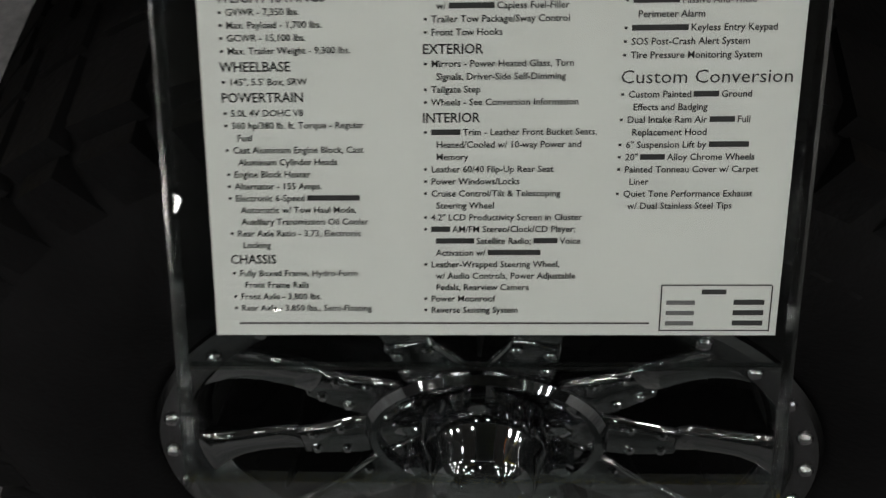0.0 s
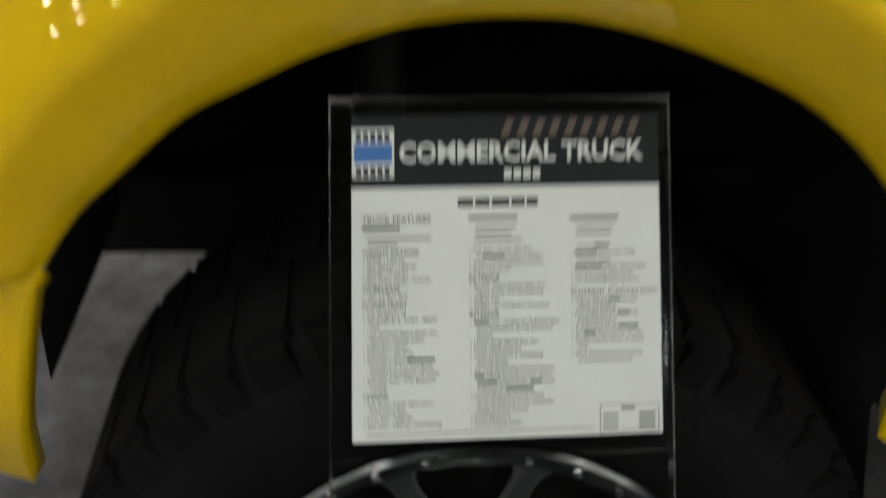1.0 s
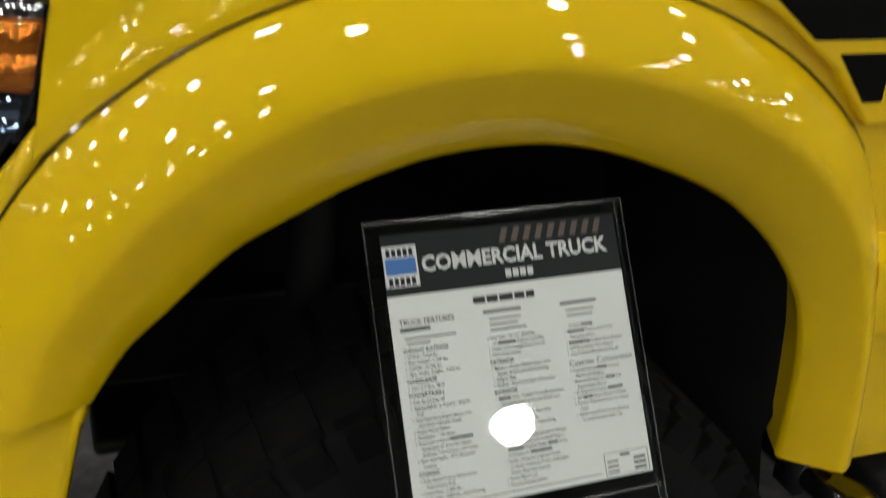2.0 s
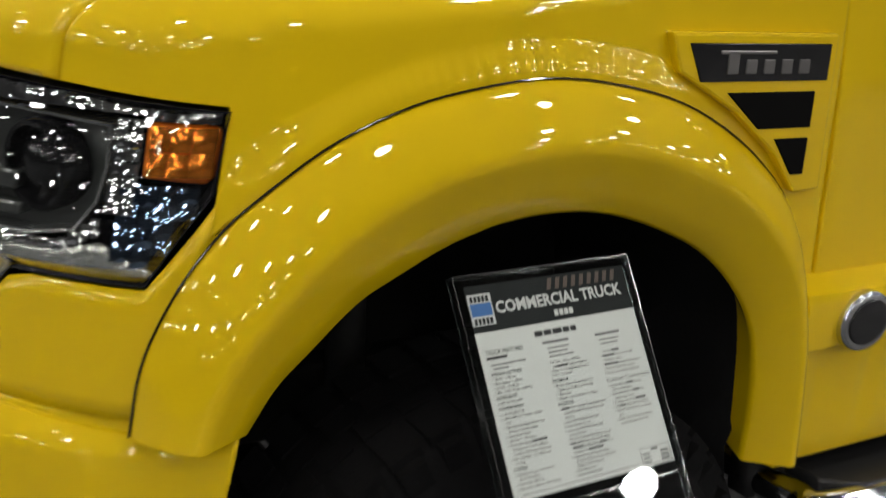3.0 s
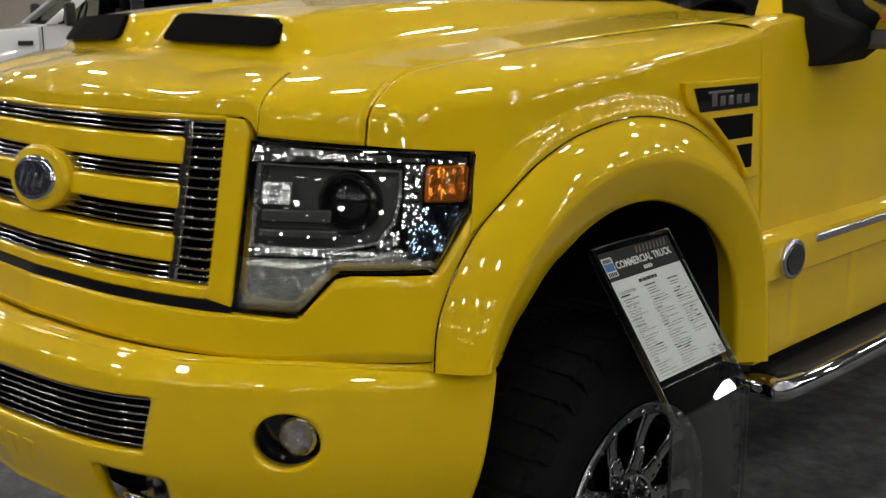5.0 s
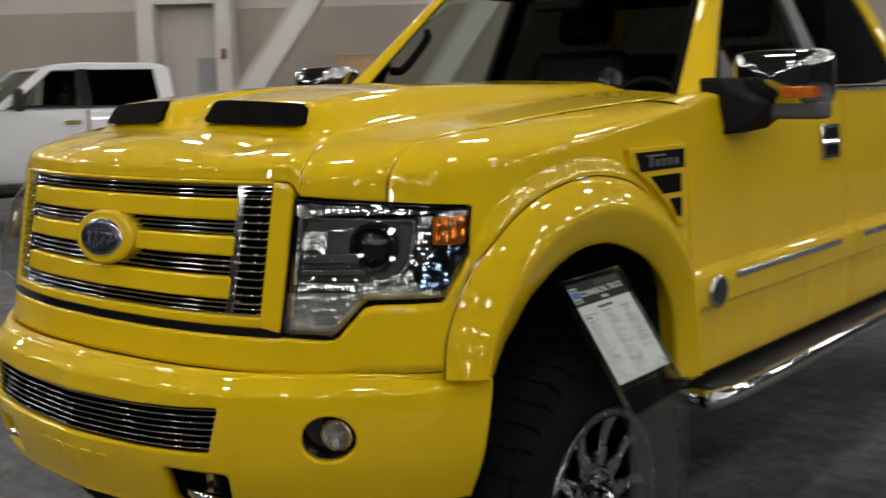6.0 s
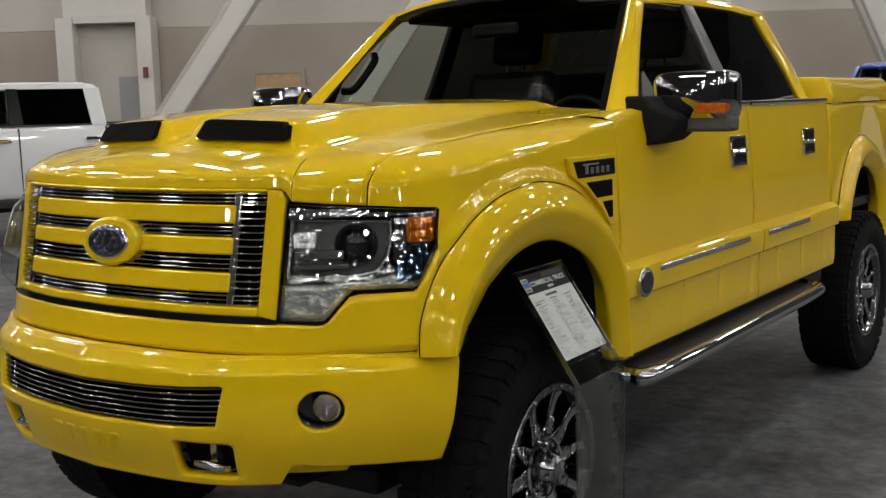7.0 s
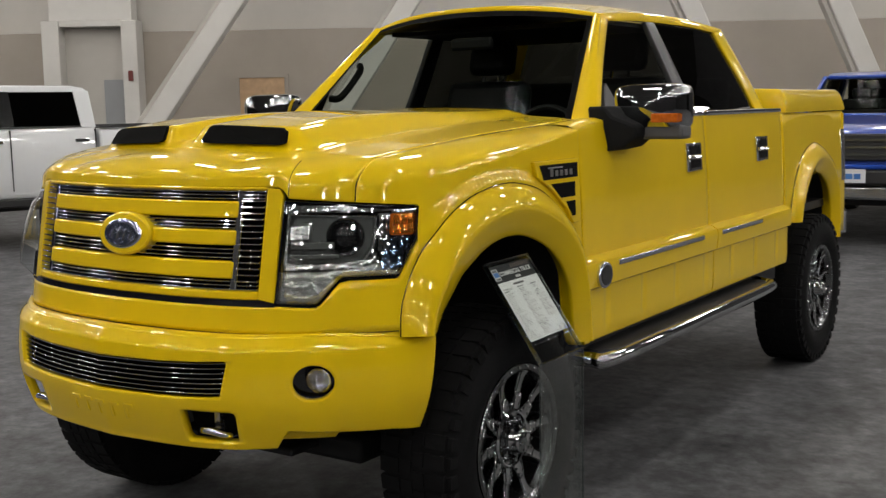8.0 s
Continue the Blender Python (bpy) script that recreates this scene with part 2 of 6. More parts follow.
def lathe_bm(profile, n=48, bm=None):
    """Profile of (radius, along x), turned round the x axis."""
    rows = [[(x, r * math.cos(a), r * math.sin(a)) for r, x in profile] for a in (2 * math.pi * i / n for i in range(n))]
    return grid_bm(rows, close_u=True, bm=bm)


def plate_bm(outline, place, depth, bm=None):
    """A plate: outline of (a, b), place(a, b, d) gives the point at depth d."""
    bm = bm or bmesh.new()
    top = [bm.verts.new(place(a, b, 0)) for a, b in outline]
    low = [bm.verts.new(place(a, b, depth)) for a, b in outline]
    bm.faces.new(top)
    bm.faces.new(list(reversed(low)))
    k = len(top)
    for i in range(k):
        bm.faces.new((top[i], low[i], low[(i + 1) % k], top[(i + 1) % k]))
    return bm


def step(x, a, b):
    w = min(1, max(0, (x - a) / (b - a)))
    return w * w * (3 - 2 * w)


def line(x, pairs):
    return float(np.interp(x, [p[0] for p in pairs], [p[1] for p in pairs]))


def curve(x, pairs):
    """A smooth line through the pairs, with no kink where they meet."""
    if x <= pairs[0][0] or x >= pairs[-1][0]:
        return line(x, pairs)
    n = len(pairs)
    grade = [(pairs[k + 1][1] - pairs[k][1]) / (pairs[k + 1][0] - pairs[k][0]) for k in range(n - 1)]
    k = max(i for i in range(n - 1) if pairs[i][0] <= x)
    h = pairs[k + 1][0] - pairs[k][0]
    def bend(i):
        if i in (0, n - 1):
            return grade[min(i, n - 2)]
        a, b = pairs[i][0] - pairs[i - 1][0], pairs[i + 1][0] - pairs[i][0]
        return (grade[i - 1] * b + grade[i] * a) / (a + b)
    w = (x - pairs[k][0]) / h
    return pairs[k][1] * (1 + 2 * w) * (1 - w) ** 2 + h * bend(k) * w * (1 - w) ** 2 + pairs[k + 1][1] * w * w * (3 - 2 * w) + h * bend(k + 1) * w * w * (w - 1)


# ---- the hall ----
def slab(name, x0, x1, y0, y1, z0, z1, mat, label, category, bevel=0.0):
    ob = part(name, box_bm(x0, x1, y0, y1, z0, z1), mat, smooth=False, bevel=bevel)
    return tagged(ob, label, category, kind="structure")


slab("floor", -34, 46, -38, 40, -0.2, 0.0, FLOOR, "mottled grey sealed concrete exhibition hall floor", "floor")
slab("ceiling", -34, 46, -38, 40, 11.0, 11.2, CEILING, "dark unlit ceiling high above the hall", "ceiling")
# Unseen walls, added dark so that paint, chrome and acrylic reflect little.
slab("wall_south", -34, 46, -38.3, -38, 0, 11, DARK_WALL, "unseen dark hall wall added to darken reflections", "wall")
slab("wall_east", 46, 46.3, -38, 40, 0, 11, DARK_WALL, "unseen dark hall wall added to darken reflections", "wall")

# The far walls stand square to the line of sight of the last part of the walk.
WALL_TURN = pose(2.957, -3.406, 0, 0, 0, 34.2)


def on_far(ob):
    ob.matrix_basis = WALL_TURN @ ob.matrix_basis
    return ob


def far_slab(name, x0, x1, y0, y1, z0, z1, mat, label, category):
    return on_far(slab(name, x0, x1, y0, y1, z0, z1, mat, label, category, bevel=0.02))


far_slab("wall_north", -34, 13, 25.0, 25.3, 3.4, 11, WALL_HIGH, "upper grey painted wall of the hall", "wall")
far_slab("wall_north_base", -34, 13, 24.92, 25.3, 0, 3.4, WALL_LOW, "lower taupe painted wall of the hall", "wall")
# Unseen dark stretch, added to darken what the doors reflect.
far_slab("wall_north_dark", 13, 50, 25.0, 25.3, 0, 11, DARK_WALL, "unseen dark hall wall added to darken reflections", "wall")


def pilaster(x):
    ob = thing("pilaster", pose(x, 24.6, 0), "pale painted boxed column with a recessed panel against the wall", "column")
    part("shaft", box_bm(x - 0.85, x + 0.95, 24.45, 24.9, 3.62, 11), WALL_TRIM, ob, bevel=0.02, smooth=False)
    part("post", box_bm(x - 1.0, x - 0.62, 24.35, 24.9, 0, 3.62), WALL_TRIM, ob, bevel=0.02, smooth=False)
    part("post", box_bm(x + 0.72, x + 1.06, 24.35, 24.9, 0, 3.62), WALL_TRIM, ob, bevel=0.02, smooth=False)
    part("panel", box_bm(x - 0.62, x + 0.72, 24.75, 24.9, 0, 3.5), WALL_HIGH, ob, smooth=False)
    part("lintel", box_bm(x - 0.62, x + 0.72, 24.4, 24.9, 3.5, 3.62), WALL_TRIM, ob, smooth=False)
    part("lower_panel", box_bm(x + 0.2, x + 0.72, 24.70, 24.75, 0, 2.36), PANEL_GREY, ob, smooth=False)
    part("call_point", box_bm(x + 0.85, x + 0.95, 24.3, 24.35, 2.32, 2.54), RED_BOX, ob, "small red fire alarm call point", bevel=0.01)
    return on_far(ob)


def strut(x0, z0, x1, z1, y):
    """A leaning white roof strut."""
    ob = thing("roof_strut", pose(x0, y, z0), "white painted leaning steel roof strut", "strut", "roof struts")
    d = Vector((x1 - x0, 0, z1 - z0))
    m = Matrix.Translation((x0, y, z0)) @ Matrix.Rotation(math.atan2(d.x, d.z), 4, "Y")
    part("beam", box_bm(-0.19, 0.19, -0.2, 0.2, 0, d.length, m=m), WALL_TRIM, ob, smooth=False, bevel=0.03)
    part("flange", box_bm(-0.29, -0.192, -0.12, 0.12, 0, d.length, m=m), WALL_HIGH, ob, smooth=False, bevel=0.02)
    part("foot", box_bm(x0 - 0.5, x0 + 0.5, y - 0.35, y + 0.35, 0, 0.25), WALL_TRIM, ob, smooth=False, bevel=0.03)
    return on_far(ob)


pilaster(-7.65)
for x0, x1 in ((-6.7, 1.2), (9.3, 4.2), (-3.1, 4.3), (6.4, 1.4), (-18.0, -12.0), (17.0, 12.0)):
    strut(x0, 0.0, x1, 11.0, 22.0)


def service_door(x):
    ob = thing("service_door", pose(x, 24.88, 0), "closed light wood veneer service door in the taupe wall", "door")
    part("leaf", box_bm(x - 0.5, x + 0.5, 24.85, 24.915, 0, 2.35), DOOR_WOOD, ob, smooth=False, bevel=0.01)
    part("jamb", box_bm(x - 0.58, x - 0.5, 24.83, 24.915, 0, 2.43), WALL_LOW, ob, smooth=False)
    part("jamb", box_bm(x + 0.5, x + 0.58, 24.83, 24.915, 0, 2.43), WALL_LOW, ob, smooth=False)
    part("head", box_bm(x - 0.5, x + 0.5, 24.83, 24.915, 2.35, 2.43), WALL_LOW, ob, smooth=False)
    part("handle", box_bm(x + 0.36, x + 0.42, 24.80, 24.85, 0.98, 1.12), CHROME_DULL, ob, smooth=False)
    return on_far(ob)


service_door(-4.0)

# High lamps hang in rows under the ceiling; a strip of the hall to the east is unlit.
def lamp_thing():
    ob = thing("high_bay_lamp", (0, 0, 0), "lit high-bay hall lamp with a round metal hood", "ceiling lamp", "hall lamps")
    part("hood", lathe_turned([(0.05, 0.55), (0.14, 0.51), (0.43, 0.10), (0.45, 0.02)]), CHROME_DULL, ob)
    part("diffuser", lathe_turned([(0.001, -0.40), (0.14, -0.385), (0.26, -0.31), (0.34, -0.18), (0.36, -0.04), (0.34, 0.06)]), LAMP_GLOW, ob)
    part("rod", lathe_turned([(0.012, 0.55), (0.012, 1.62)]), STEEL, ob)
    return ob


def lathe_turned(profile):
    bm = lathe_bm(profile, 18)
    for v in bm.verts:
        v.co = Vector((v.co.y, v.co.z, v.co.x))
    return bm


first_lamp = lamp_thing()
first_lamp.matrix_basis = Matrix.Translation((8.9, 11.2, 9.4))
for i in range(-8, 8):
    for j in range(-10, 12):
        x, y = 8.9 + 5.6 * i - 0.1 * j, 11.2 - 4.0 * i + 6.3 * j
        x -= 1.0 if (i, j) == (0, -1) else 0
        if (i, j) not in ((0, 0), (0, 1)) and not (x > 12 and -0.26 * x < y < 0.34 * x) and -30 < x < 40 and -36 < y < 38 and (y > -14 or (i + j) % 2 == 0) and Vector((x - 2.957, y + 3.406)).dot((-0.562, 0.827)) < 23:
            copy_thing(first_lamp, pose(x, y, 9.4))


def truss(x0, y0, x1, y1, z, n):
    """A light truss with a row of small spots, hung from the ceiling."""
    a, b = Vector((x0, y0, z)), Vector((x1, y1, z))
    d = (b - a).normalized()
    side = Vector((-d.y, d.x, 0)) * 0.15
    ob = thing("lighting_truss", tuple((a + b) / 2), "dark steel truss with a row of lit spot lamps", "lighting truss", "lighting trusses")
    for off in (side, -side, Vector((0, 0, 0.26))):
        part("chord", tube_bm([a + off, b + off], 0.025, 2, 8), STEEL, ob)
    for k in range(2):
        p = a.lerp(b, 0.2 + 0.6 * k)
        part("hanger", tube_bm([p + Vector((0, 0, 0.26)), p + Vector((0.001, 0, 11.0 - z))], 0.012, 2, 6), STEEL, ob)
    for k in range(n):
        p = a.lerp(b, (k + 0.5) / n)
        bm = lathe_turned([(0.04, 0.22), (0.11, 0.20), (0.13, 0.0)])
        bmesh.ops.transform(bm, matrix=Matrix.Translation(p - Vector((0, 0, 0.25))), verts=bm.verts)
        can = part("spot_can", bm, BLACK, ob)
        bm = lathe_turned([(0.001, 0.0), (0.06, -0.01), (0.115, 0.01)])
        bmesh.ops.transform(bm, matrix=Matrix.Translation(p - Vector((0, 0, 0.25))), verts=bm.verts)
        part("lens", bm, SPOT_GLOW, can)
    return ob


truss(9, -15, 18, -8, 6.5, 6)
truss(-9, -11.5, 7, -11.5, 6.4, 8)
truss(-12, -6, -12, 5, 6.8, 5)
truss(-8, -17, 8, -17, 7.2, 6)
truss(-6, -7.5, 5, -7.5, 8.6, 5)
truss(23.5, -5.0, 23.5, -2.8, 6.4, 1)


# ---- the yellow pickup: shape of its skin ----
# Plan line of the nose and flank at two heights, by the way s along it from the middle.
SKIN_S = [0, 0.3, 0.56, 0.74, 0.92, 1.04, 1.20, 1.55, 2.1]
SKIN_LOW = [(0, -0.985), (0.3, -0.965), (0.55, -0.905), (0.715, -0.81), (0.86, -0.69), (0.925, -0.595), (0.955, -0.43), (0.975, -0.08), (0.985, 0.46)]
SKIN_HIGH = [(0, -0.91), (0.3, -0.89), (0.55, -0.83), (0.71, -0.745), (0.84, -0.62), (0.89, -0.51), (0.925, -0.36), (0.955, -0.05), (0.97, 0.46)]
LOW_PTS, HIGH_PTS = [Vector((*p, 0)) for p in SKIN_LOW], [Vector((*p, 0)) for p in SKIN_HIGH]


def skin(s, z, out=0.0):
    """A point of the nose and flank; out: metres proud of it."""
    def plan(u):
        a, sg = min(abs(u), 2.0999), 1 if u >= 0 else -1
        k = max(i for i in range(len(SKIN_S) - 1) if SKIN_S[i] <= a)
        w = (a - SKIN_S[k]) / (SKIN_S[k + 1] - SKIN_S[k])
        lo, hi = catmull(LOW_PTS, k, w), catmull(HIGH_PTS, k, w)
        p = lo.lerp(hi, (z - 1.0) / 0.4)
        return Vector((p.x * sg, p.y, 0))
    p, q = plan(s - 0.01), plan(s + 0.01)
    d = (q - p).normalized()
    c = plan(s)
    return Vector((c.x + d.y * out, c.y - d.x * out, z))


# The way s along the skin by y, at steps of height.
FLANK_Z = [0.6 + 0.1 * k for k in range(11)]
FLANK_S = [0.85 + 0.025 * i for i in range(50)]
FLANK_Y = [[skin(s, z).y for s in FLANK_S] for z in FLANK_Z]


def flank_s(y, z):
    k = max(0, min(9, int((z - 0.6) / 0.1)))
    a, b = (float(np.interp(y, FLANK_Y[q], FLANK_S)) for q in (k, k + 1))
    return a + (b - a) * max(0, min(1, (z - FLANK_Z[k]) / 0.1))


def flank(y, z, out=0.0):
    """The x of the flank at y and height z, from nose to tail."""
    if y <= 0.46:
        return skin(flank_s(y, z), z).x + out
    x = 0.985 - 0.05 * step(y, 3.0, 4.6)
    x -= 0.035 * max(0, (z - 1.0) / 0.4) ** 2 * 0.45
    return x + out


def side_loft(y0, y1, low, high, out=0.0, nu=30, nv=12, sg=1):
    rows = []
    for i in range(nu):
        y = y0 + (y1 - y0) * i / (nu - 1)
        zb, zt = low(y), high(y)
        rows.append([(sg * flank(y, zb + (zt - zb) * j / (nv - 1), out), y, zb + (zt - zb) * j / (nv - 1)) for j in range(nv)])
    return grid_bm(rows)


def skin_loft(s0, s1, low, high, out=0.0, nu=30, nv=10):
    rows = []
    for i in range(nu):
        s = s0 + (s1 - s0) * i / (nu - 1)
        zb, zt = low(s), high(s)
        rows.append([skin(s, zb + (zt - zb) * j / (nv - 1), out) for j in range(nv)])
    return grid_bm(rows)


def skin_plate(outline, out, depth, sg=1, fine=0.03):
    """A solid plate on the nose's skin with an outline of (s, z)."""
    pts = []
    for i, (a, b) in enumerate(outline):
        c, d = outline[(i + 1) % len(outline)]
        n = max(1, int(math.hypot(c - a, d - b) / fine))
        pts += [(a + (c - a) * j / n, b + (d - b) * j / n) for j in range(n)]
    return plate_bm(pts, lambda a, b, dd: skin(sg * a, b, out - dd), depth)


def bar_loft(place, a0, a1, z0, z1, out, depth, n=None):
    """A bar bent along a surface: place(a, z, out)."""
    n = n or max(2, int(abs(a1 - a0) / 0.03))
    rows = []
    for i in range(n + 1):
        a = a0 + (a1 - a0) * i / n
        rows.append([place(a, z0, out), place(a, z1, out), place(a, z1, out - depth), place(a, z0, out - depth)])
    bm = grid_bm(rows, close_v=True)
    bm.verts.ensure_lookup_table()
    bm.faces.new(bm.verts[:4])
    bm.faces.new(list(reversed(bm.verts[-4:])))
    return bm


TRUCK_LABEL = "glossy yellow lifted crew-cab pickup with chrome grille and wheels"
truck = thing("pickup_truck", (0, 1.8, 0), TRUCK_LABEL, "pickup truck")

# Arch lines of the front wheels, by (y, z), from the nose backwards.
ARCH_OUT = [(-0.648, 0.937), (-0.632, 1.020), (-0.604, 1.088), (-0.562, 1.157), (-0.505, 1.223), (-0.42, 1.290), (-0.33, 1.336), (-0.235, 1.365), (-0.095, 1.384), (0.05, 1.368), (0.175, 1.330), (0.295, 1.262), (0.39, 1.165), (0.44, 1.02), (0.458, 0.88), (0.466, 0.74)]
ARCH_IN = [(-0.508, 0.937), (-0.470, 0.992), (-0.430, 1.030), (-0.362, 1.092), (-0.31, 1.122), (-0.235, 1.160), (-0.150, 1.186), (-0.06, 1.195), (0.02, 1.188), (0.11, 1.161), (0.205, 1.116), (0.280, 1.052), (0.332, 0.975), (0.352, 0.90), (0.355, 0.82), (0.350, 0.74)]
REAR = 3.75


def arch_low(y, lines=ARCH_OUT, shift=0.0):
    return line(y - shift, lines)


def hood_edge(y):
    """The seam between hood and fender: x and z at y."""
    return curve(y, [(-0.74, 0.715), (-0.5, 0.775), (0.0, 0.80), (0.5, 0.795), (0.85, 0.775)]), curve(y, [(-0.74, 1.376), (-0.715, 1.430), (-0.65, 1.470), (-0.5, 1.500), (-0.2, 1.532), (0.3, 1.565), (0.85, 1.588)])


LIP_LINE = [(p.y, p.z) for p in smooth_line([(0, *p) for p in ARCH_OUT], 90)]

# One crown line runs round nose and fenders: up the skin, then rolled inwards to a top point.
SEAM_S = 0.83


def crown_low(s):
    return line(s, [(0.585, 1.410), (0.600, 1.406), (0.612, 1.376), (0.83, 1.360), (1.06, 1.342)])


def lip(y, z):
    """How far the fender swells out where it meets the front flare."""
    d = min(math.hypot(y - a, z - b) for a, b in LIP_LINE)
    return 0.012 * (1 - step(d, 0.006, 0.055)) * lip_edge(y, z)


def lip_edge(y, z):
    return step(z, 1.12, 1.27) * (1 - step(y, 0.08, 0.27)) * step(y, -0.575, -0.46)


def crown_row(s, zb, zt, top, up=6, over=12, swell=False):
    """Points from the skin at zb up to zt and over to the point top."""
    row = []
    for j in range(up + 1):
        p = skin(s, zb + (zt - zb) * j / up)
        row.append(skin(s, p.z, lip(p.y, p.z)) if swell else p)
    a = row[-1]
    for j in range(1, over + 1):
        w = math.radians(60) * j / over
        h, v = (1 - math.cos(w)) / 0.5, math.sin(w) / math.sin(math.radians(60))
        row.append(Vector((a.x + (top.x - a.x) * h, a.y + (top.y - a.y) * h, a.z + (top.z - a.z) * v)))
    return row


def seam_y(s):
    return curve(s, [(0.83, -0.545), (0.95, -0.46), (1.20, -0.27), (1.55, -0.02), (2.1, 0.47)])


def fender(sg):
    rows = []
    for i in range(240):
        s = SEAM_S + (2.1 - SEAM_S) * i / 239
        if s < 1.052:
            zb = crown_low(s)
        else:
            zb = min(1.345, arch_low(skin(s, 1.3).y) - 0.02)
        zt = curve(s, [(0.83, 1.395), (0.95, 1.398), (1.1, 1.418), (1.55, 1.472), (2.1, 1.548)])
        y = seam_y(s)
        hx, hz = hood_edge(y)
        rows.append([Vector((sg * p.x, p.y, p.z)) for p in crown_row(s, zb, zt, Vector((hx, y, hz)), 36, 12, True)])
    return part("fender", grid_bm(rows), YELLOW, truck, solid=0.012, sharp=60)


# Hood with a raised middle and two intake mouths.
def hood_z(x, y):
    ax = abs(x)
    ex, ez = hood_edge(y)
    zc = curve(y, [(-0.92, 1.470), (-0.84, 1.495), (-0.75, 1.515), (-0.55, 1.540), (-0.2, 1.572), (0.3, 1.605), (0.85, 1.632)])
    w = (min(1, ax / ex)) ** 2.0
    z = zc * (1 - w) + ez * w
    wide = 0.475 + 0.03 * step(y, -0.5, 0.6)
    front = -0.686 + 0.055 * (ax / 0.44) ** 2
    lift = 0.070 * step(y, front, front + 0.055) * (1 - 0.72 * step(y, -0.4, 0.8))
    z += lift * (1 - step(ax, wide - 0.06, wide + 0.07))
    z -= lift * 0.75 * (1 - step(ax, 0.02, 0.08)) * (1 - step(y, -0.45, -0.1))
    return z


def hood_row(u, n=70):
    """One line of the hood from the nose to the windscreen; u from -1 to 1 across."""
    s, sg = abs(u) * (SEAM_S - 0.004), (1 if u >= 0 else -1)
    yt = curve(abs(u), [(0, -0.79), (0.35, -0.77), (0.7, -0.67), (1.0, -0.545)])
    x = abs(u) * (hood_edge(yt)[0] - 0.004)
    top = Vector((x, yt, hood_z(x, yt)))
    zb = crown_low(s)
    row = crown_row(s, zb, zb + 0.012 + 0.023 * abs(u), top, 4, 14)
    y1 = 0.84 - 0.10 * (1 - u * u)
    for k in range(1, n + 1):
        y = yt + (y1 - yt) * k / n
        x = abs(u) * (hood_edge(y)[0] - 0.004)
        row.append(Vector((x, y, hood_z(x, y))))
    return [Vector((sg * p.x, p.y, p.z)) for p in row]


def hood():
    rows = [hood_row(-1 + 2 * i / 96) for i in range(97)]
    ob = part("hood", grid_bm(rows), YELLOW, truck, "yellow hood with two intake mouths", solid=0.015, sharp=70)
    for sg in (-1, 1):
        # A closed plate; the shade inside the mouth is put into its near-black.
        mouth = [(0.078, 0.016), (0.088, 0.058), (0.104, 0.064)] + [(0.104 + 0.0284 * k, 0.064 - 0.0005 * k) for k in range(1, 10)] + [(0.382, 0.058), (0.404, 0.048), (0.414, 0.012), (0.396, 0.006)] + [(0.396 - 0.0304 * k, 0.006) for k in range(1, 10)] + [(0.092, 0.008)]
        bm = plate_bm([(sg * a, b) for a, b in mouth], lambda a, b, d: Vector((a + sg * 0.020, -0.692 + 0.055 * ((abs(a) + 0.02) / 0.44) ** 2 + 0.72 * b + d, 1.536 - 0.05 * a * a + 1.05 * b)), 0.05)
        part("intake_shade_plate", bm, VOID, ob, "black plate in place of the shaded hood intake mouth", smooth=False)
        pts = [p + Vector((0, -0.0004, 0.0004)) for p in hood_row(sg * 0.748)[:17]]
        part("hood_seam", tube_bm(pts, 0.0011, 40, 6), GLOSS_BLACK, ob, "thin dark panel seam")
    return ob


fender(1)
fender(-1)
hood()

# Nose: the band below grille and headlamps.
def nose_top(s):
    return line(abs(s), [(0, 1.040), (0.603, 1.040), (0.606, 1.043), (0.735, 1.034), (0.80, 1.118), (0.985, 1.118), (1.06, 1.235)])


part("front_fascia", skin_loft(-1.06, 1.06, lambda s: 0.957, nose_top, nu=81, nv=8), YELLOW, truck, solid=0.02)
part("seam", skin_loft(-1.0, 1.0, lambda s: 0.93, lambda s: 0.975, out=-0.018, nu=41, nv=3), BLACK, truck, "black gap above the bumper")


